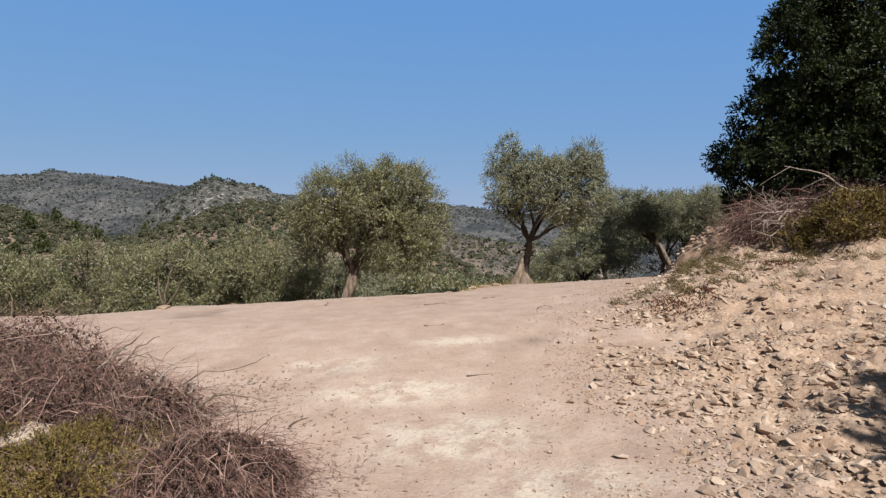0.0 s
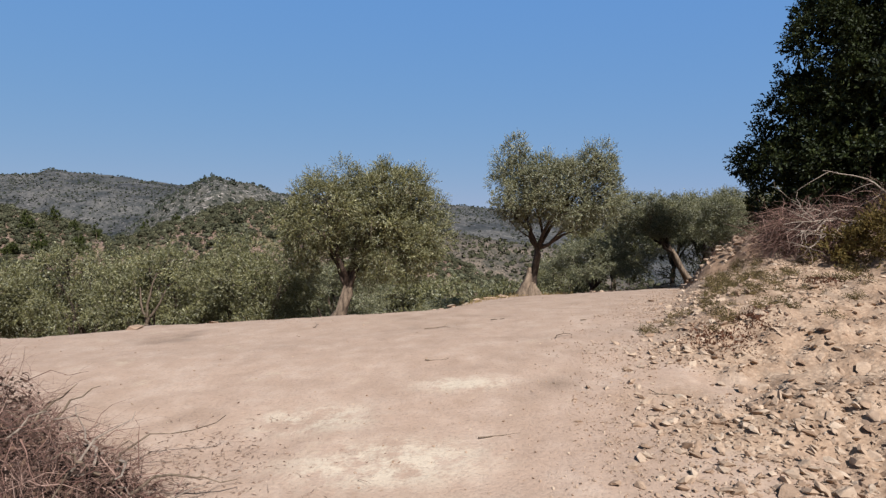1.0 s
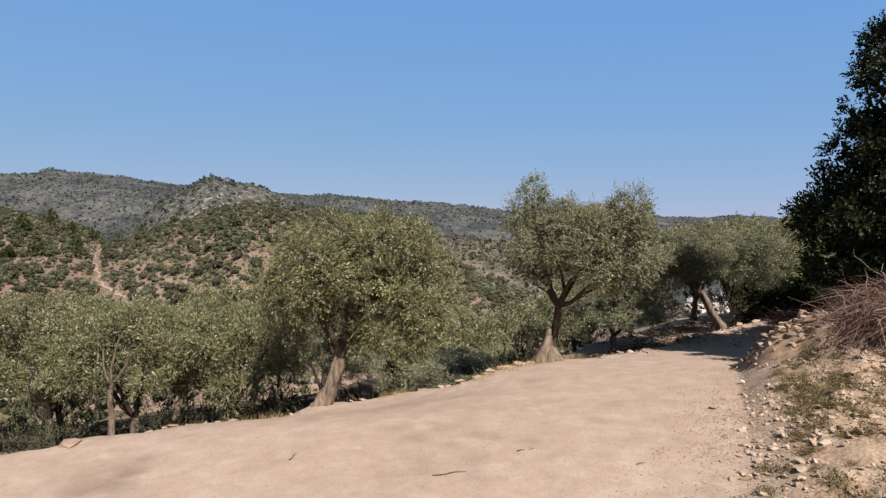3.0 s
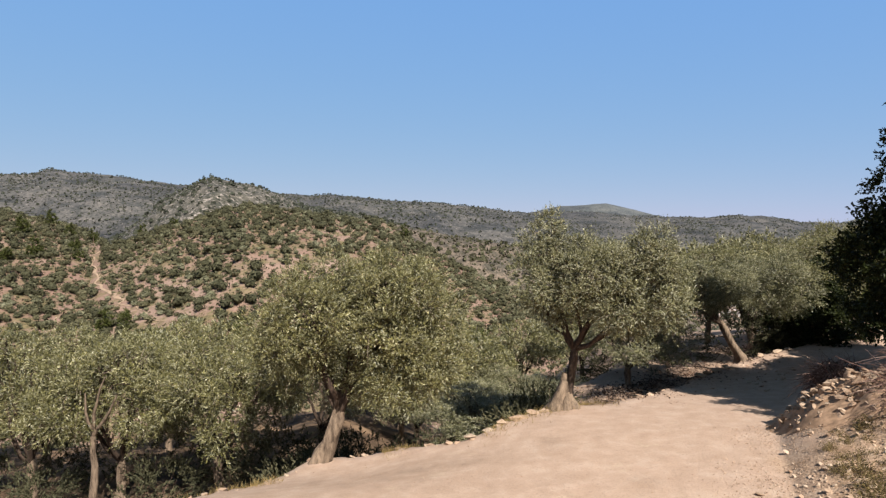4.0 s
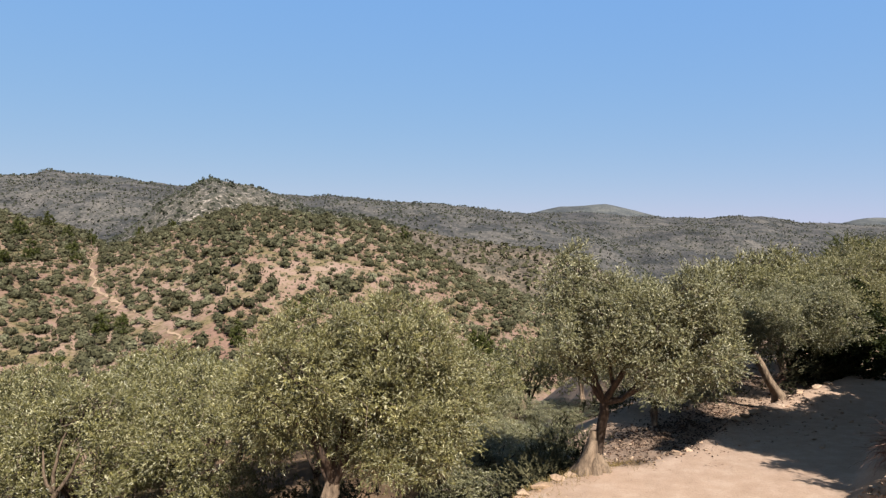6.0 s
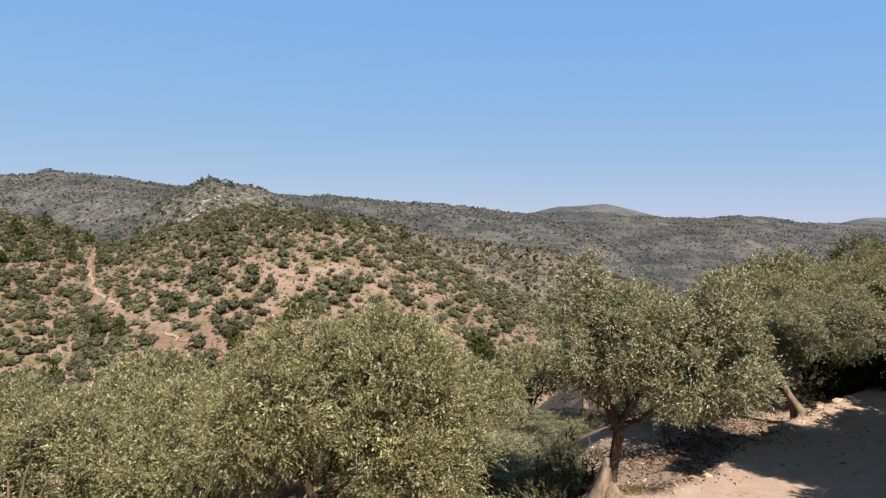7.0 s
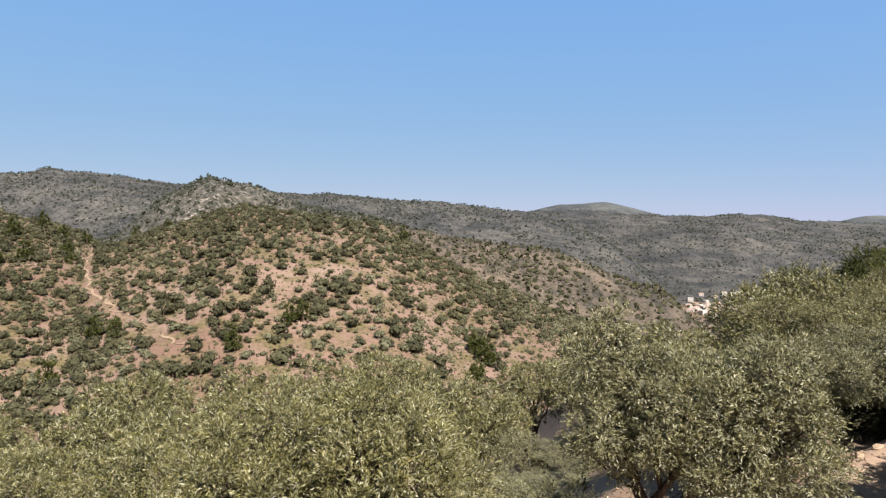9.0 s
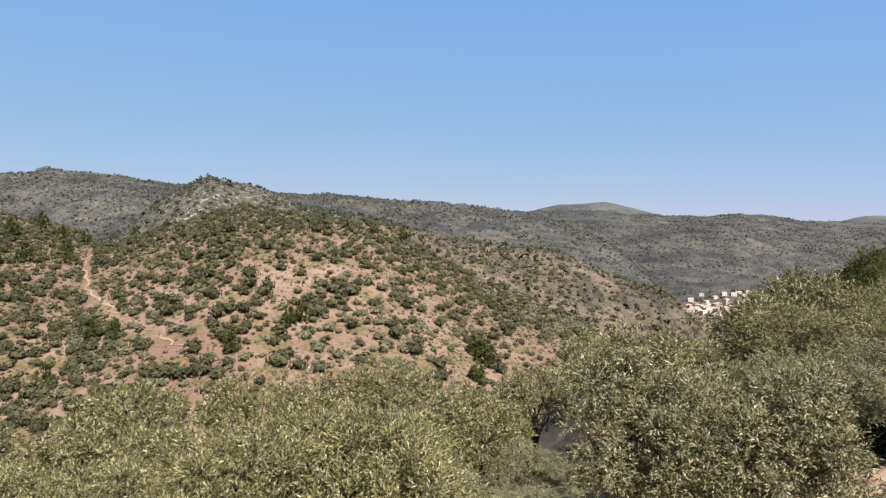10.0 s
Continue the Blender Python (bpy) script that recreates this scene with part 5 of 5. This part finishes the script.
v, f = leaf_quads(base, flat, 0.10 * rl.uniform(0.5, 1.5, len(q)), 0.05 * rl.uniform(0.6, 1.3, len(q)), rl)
tagged(put("olive_litter", mesh_np("olive_litter", v, f), M_LITTER), "fallen leaves darkened with the shade of the olive trees", "litter", kind="stuff")
n = 700
gravel("terrace_stones", rl.uniform(3.6, 13, n), rl.uniform(23.0, 31, n), 0.03 + 0.16 * rl.uniform(size=n) ** 3, "loose pale stones on the orchard terrace", M_STONE)

# undergrowth in the shade just below the rim; several bushes added to darken gaps
for i, (x, y, rx, h) in enumerate([(-2.0, 21.9, 0.9, 1.0), (-0.9, 24.6, 1.2, 1.2), (-3.4, 23.6, 1.2, 1.3), (-5.6, 24.2, 1.3, 1.3), (-9.2, 24.0, 1.2, 1.2), (-13.0, 23.6, 1.3, 1.2), (1.9, 23.9, 0.8, 0.9), (2.7, 25.2, 0.9, 0.9), (3.6, 28.4, 1.0, 0.9), (-4.6, 22.6, 1.0, 1.0), (-8.6, 27.4, 1.7, 1.5), (-12.0, 27.8, 1.8, 1.5), (-6.0, 26.6, 1.4, 1.4), (-15.4, 28.4, 1.8, 1.6), (-19.0, 27.8, 1.8, 1.5), (-22.6, 28.4, 1.8, 1.5), (-3.4, 25.4, 1.2, 1.2), (-26.0, 27.0, 1.8, 1.5), (9.2, 31.6, 1.4, 1.4), (12.4, 32.0, 1.6, 1.9), (14.2, 33.0, 1.6, 2.0), (16.5, 35.0, 1.8, 2.2), (3.4, 30.5, 1.3, 1.3), (6.2, 32.6, 1.6, 1.5)]):
    leaf_shrub("rim_bush", planted(x, y), (rx, rx, h), 3600, "dark green bush in the shade below the rim", 500 + i, M_BUSH_DARK if i % 3 else M_BUSH, 0.10, 30, "bush", "bushes below the rim")

# bleached branches lying over the shrubs
def dead_branch(m, seed, length, label, fork=7):
    r = np.random.default_rng(seed)
    branch = empty("dead_branch", m, label, "branch")
    p = bend((0, 0, 0), (length, 0, length * 0.12), 10, r, 0.03 * length)
    stem = put("stem", mesh_np("stem", *tube(p, np.linspace(0.028, 0.007, 10), 7), True), M_DEADWOOD, branch)
    for i in range(fork):
        a = p[r.integers(2, 9)]
        tip = a + unit(np.array([0.8, 0, 0]) + r.normal(size=3) * 0.7) * length * r.uniform(0.25, 0.5)
        put("twig", mesh_np("twig", *tube(bend(a, tip, 6, r, 0.02), np.linspace(0.012, 0.003, 6), 5), True), M_DEADWOOD, stem)
    return branch


for x, y, z, turn, tilt, ln in ((10.5, 15.2, 3.0, 160, -14, 1.9), (9.3, 15.9, 2.55, 190, 12, 1.5), (9.0, 15.7, 2.5, 205, 22, 1.3), (11.8, 15.0, 3.2, 150, -8, 1.6), (9.9, 16.0, 2.75, 175, 5, 1.5), (8.8, 15.6, 2.35, 220, 30, 1.2), (9.7, 15.6, 2.6, 200, 26, 1.5)):
    dead_branch(pose(x, y, z, 0, tilt, turn), int(x * 100 + z * 10), ln, "bleached dead branch lying over the bank shrubs")

# the bare forked limb among the orchard trees
snag = empty("dead_tree", pose(-10.6, 23.0, level(-10.6, 23.0)), "bare bleached forked trunk among the olive trees", "dead tree")
rd = np.random.default_rng(431)
p = bend((0, 0, -0.2), (0.05, 0, 2.7), 7, rd, 0.05)
put("trunk", mesh_np("trunk", *tube(p, np.linspace(0.13, 0.075, 7), 8, rd, 0.1), True), M_BARK, snag)
for tip in ((0.60, -0.3, 4.5), (-0.05, -0.2, 4.0), (0.80, -0.1, 3.9)):
    put("limb", mesh_np("limb", *tube(bend(p[-1], tip, 6, rd, 0.05), np.linspace(0.06, 0.02, 6), 6), True), M_BARK, snag)

# tufts on the bank
M_REDHERB = material("red_herb", leafy((0.143, 0.06, 0.0361), (0.195, 0.0916, 0.0557), (0.225, 0.134, 0.072), 0.8))
def tuft_meshes(seed, blades, size, mat):
    r = np.random.default_rng(seed)
    d = unit(r.normal(size=(blades, 3)) * np.array([1, 1, 0.6]) + np.array([0, 0, 0.7]))
    v1, f1 = twigs_np(r.normal(size=(blades, 3)) * np.array([0.06, 0.06, 0]), d, size * r.uniform(0.5, 1.2, blades), 0.0022 * r.uniform(0.8, 1.5, blades), 0.15, r, 4)
    base = np.repeat(r.normal(size=(blades, 3)) * np.array([0.05, 0.05, 0]) + d * size * r.uniform(0.3, 1.0, (blades, 1)), 5, 0) + r.normal(size=(blades * 5, 3)) * 0.02
    v2, f2 = leaf_quads(base, unit(np.repeat(d, 5, 0) + r.normal(size=(blades * 5, 3)) * 0.7), 0.035 * r.uniform(0.7, 1.3, blades * 5), 0.012, r)
    return mesh_np("stalk", v1, f1), mesh_np("foliage", v2, f2)


rt = np.random.default_rng(441)
tuft_kinds = []
for i in range(4):
    a, b = tuft_meshes(450 + i, 75, 0.20, None)
    tuft = empty("dry_tuft", planted(3.2 + i * 0.5, 11.2 + i * 0.4, 0, 0.9), "dry brown-green herb tuft growing on the stony bank", "herb tuft", "tufts on the bank")
    put("stalk", a, M_STRAW, tuft)
    put("foliage", b, M_TUFT, tuft)
    tuft_kinds.append(tuft)
for i in range(120):
    y = 10.3 + 6.4 * rt.uniform() ** 0.7
    foot = np.interp(y, [q[1] for q in BANK_FOOT], [q[0] for q in BANK_FOOT])
    copy_thing(tuft_kinds[i % 4], planted(foot + 0.7 + abs(rt.normal()) * 2.0, y, rt.uniform(0, 360), rt.uniform(0.4, 1.25)))
for x, y, s in ((5.4, 13.6, 1.2), (5.8, 14.2, 1.4), (8.8, 14.6, 1.7), (7.5, 14.8, 1.6), (6.3, 15.2, 1.5), (4.9, 12.9, 1.1), (5.6, 12.5, 1.2), (6.6, 13.8, 1.5), (7.2, 14.2, 1.7), (7.9, 13.7, 1.5), (8.4, 14.1, 1.8), (6.9, 14.6, 1.4), (6.0, 14.6, 1.4), (9.2, 13.2, 1.5), (3.3, 11.38, 1.0), (3.97, 10.54, 0.9), (4.08, 12.2, 1.1)):
    copy_thing(tuft_kinds[int(x * 7) % 4], planted(x, y, rt.uniform(0, 360), s))

# straw along the rim and under the trees
n = 5200
k = rt.integers(3, 10, n)
t = rt.uniform(size=n)
E0 = np.array(ROAD_EDGE)
gx = E0[k, 0] * (1 - t) + E0[k + 1, 0] * t + rt.normal(size=n) * 0.35
gy = E0[k, 1] * (1 - t) + E0[k + 1, 1] * t + rt.normal(size=n) * 0.35 + 0.3
keep = fbm(gx * 0.7, gy * 0.7, 2, 87) > 0.02
gx, gy = gx[keep], gy[keep]
base = np.stack([gx, gy, land(gx, gy)[0] - 0.01], -1)
d = unit(rt.normal(size=base.shape) * np.array([0.5, 0.5, 0.2]) + np.array([0, 0, 1.0]))
v, f = twigs_np(base, d, rt.uniform(0.08, 0.26, len(base)), np.full(len(base), 0.004), 0.2, rt, 4)
tagged(put("dry_grass", mesh_np("dry_grass", v, f), M_STRAW), "straw-coloured dry grass along the rim", "grass", kind="stuff")

# low reddish herbs on the bank
for i, (cx, cy, rad) in enumerate(((3.9, 10.2, 0.5), (4.6, 10.7, 0.35), (7.6, 13.6, 0.5))):
    n = int(900 * rad / 0.5)
    q = rt.normal(size=(n, 2)) * rad * 0.5
    base = np.stack([cx + q[:, 0], cy + q[:, 1], land(cx + q[:, 0], cy + q[:, 1])[0]], -1)
    v, f = leaf_quads(base, unit(rt.normal(size=(n, 3)) + np.array([0, 0, 1.0])), 0.05 * rt.uniform(0.6, 1.3, n), 0.02, rt)
    tagged(put("red_herbs", mesh_np("red_herbs", v, f), M_REDHERB), "low reddish dry herbs creeping over the bank", "herbs", kind="stuff")

# sticks lying on the track
for i, (x, y, ln, turn) in enumerate([(1.74, 11.2, 0.42, 40), (-0.32, 10.3, 0.35, 10), (-2.66, 13.7, 0.25, 80), (0.3, 7.6, 0.45, 15), (-0.4, 12.8, 0.5, 10), (-1.6, 6.3, 0.3, 60), (-1.5, 5.3, 0.4, 35), (2.1, 7.9, 0.5, 5), (2.6, 8.4, 0.3, 140), (-3.0, 6.9, 0.45, 170), (0.9, 13.6, 0.3, 20), (2.5, 12.8, 0.35, 30)]):
    r = np.random.default_rng(470 + i)
    stick = empty("stick", pose(x, y, level(x, y) + 0.02, 0, 0, turn), "thin dark dry stick lying on the dirt", "stick", "sticks on the track")
    p = bend((0, 0, 0), (ln, 0, 0.01), 6, r, 0.015)
    put("stem", mesh_np("stem", *tube(p, np.linspace(0.010, 0.004, 6), 5), True), M_BARK, stick)
    put("twig", mesh_np("twig", *tube(bend(p[3], p[3] + np.array([0.1, 0.08, 0.02]), 4, r, 0.01), np.linspace(0.005, 0.002, 4), 4), True), M_BARK, stick)
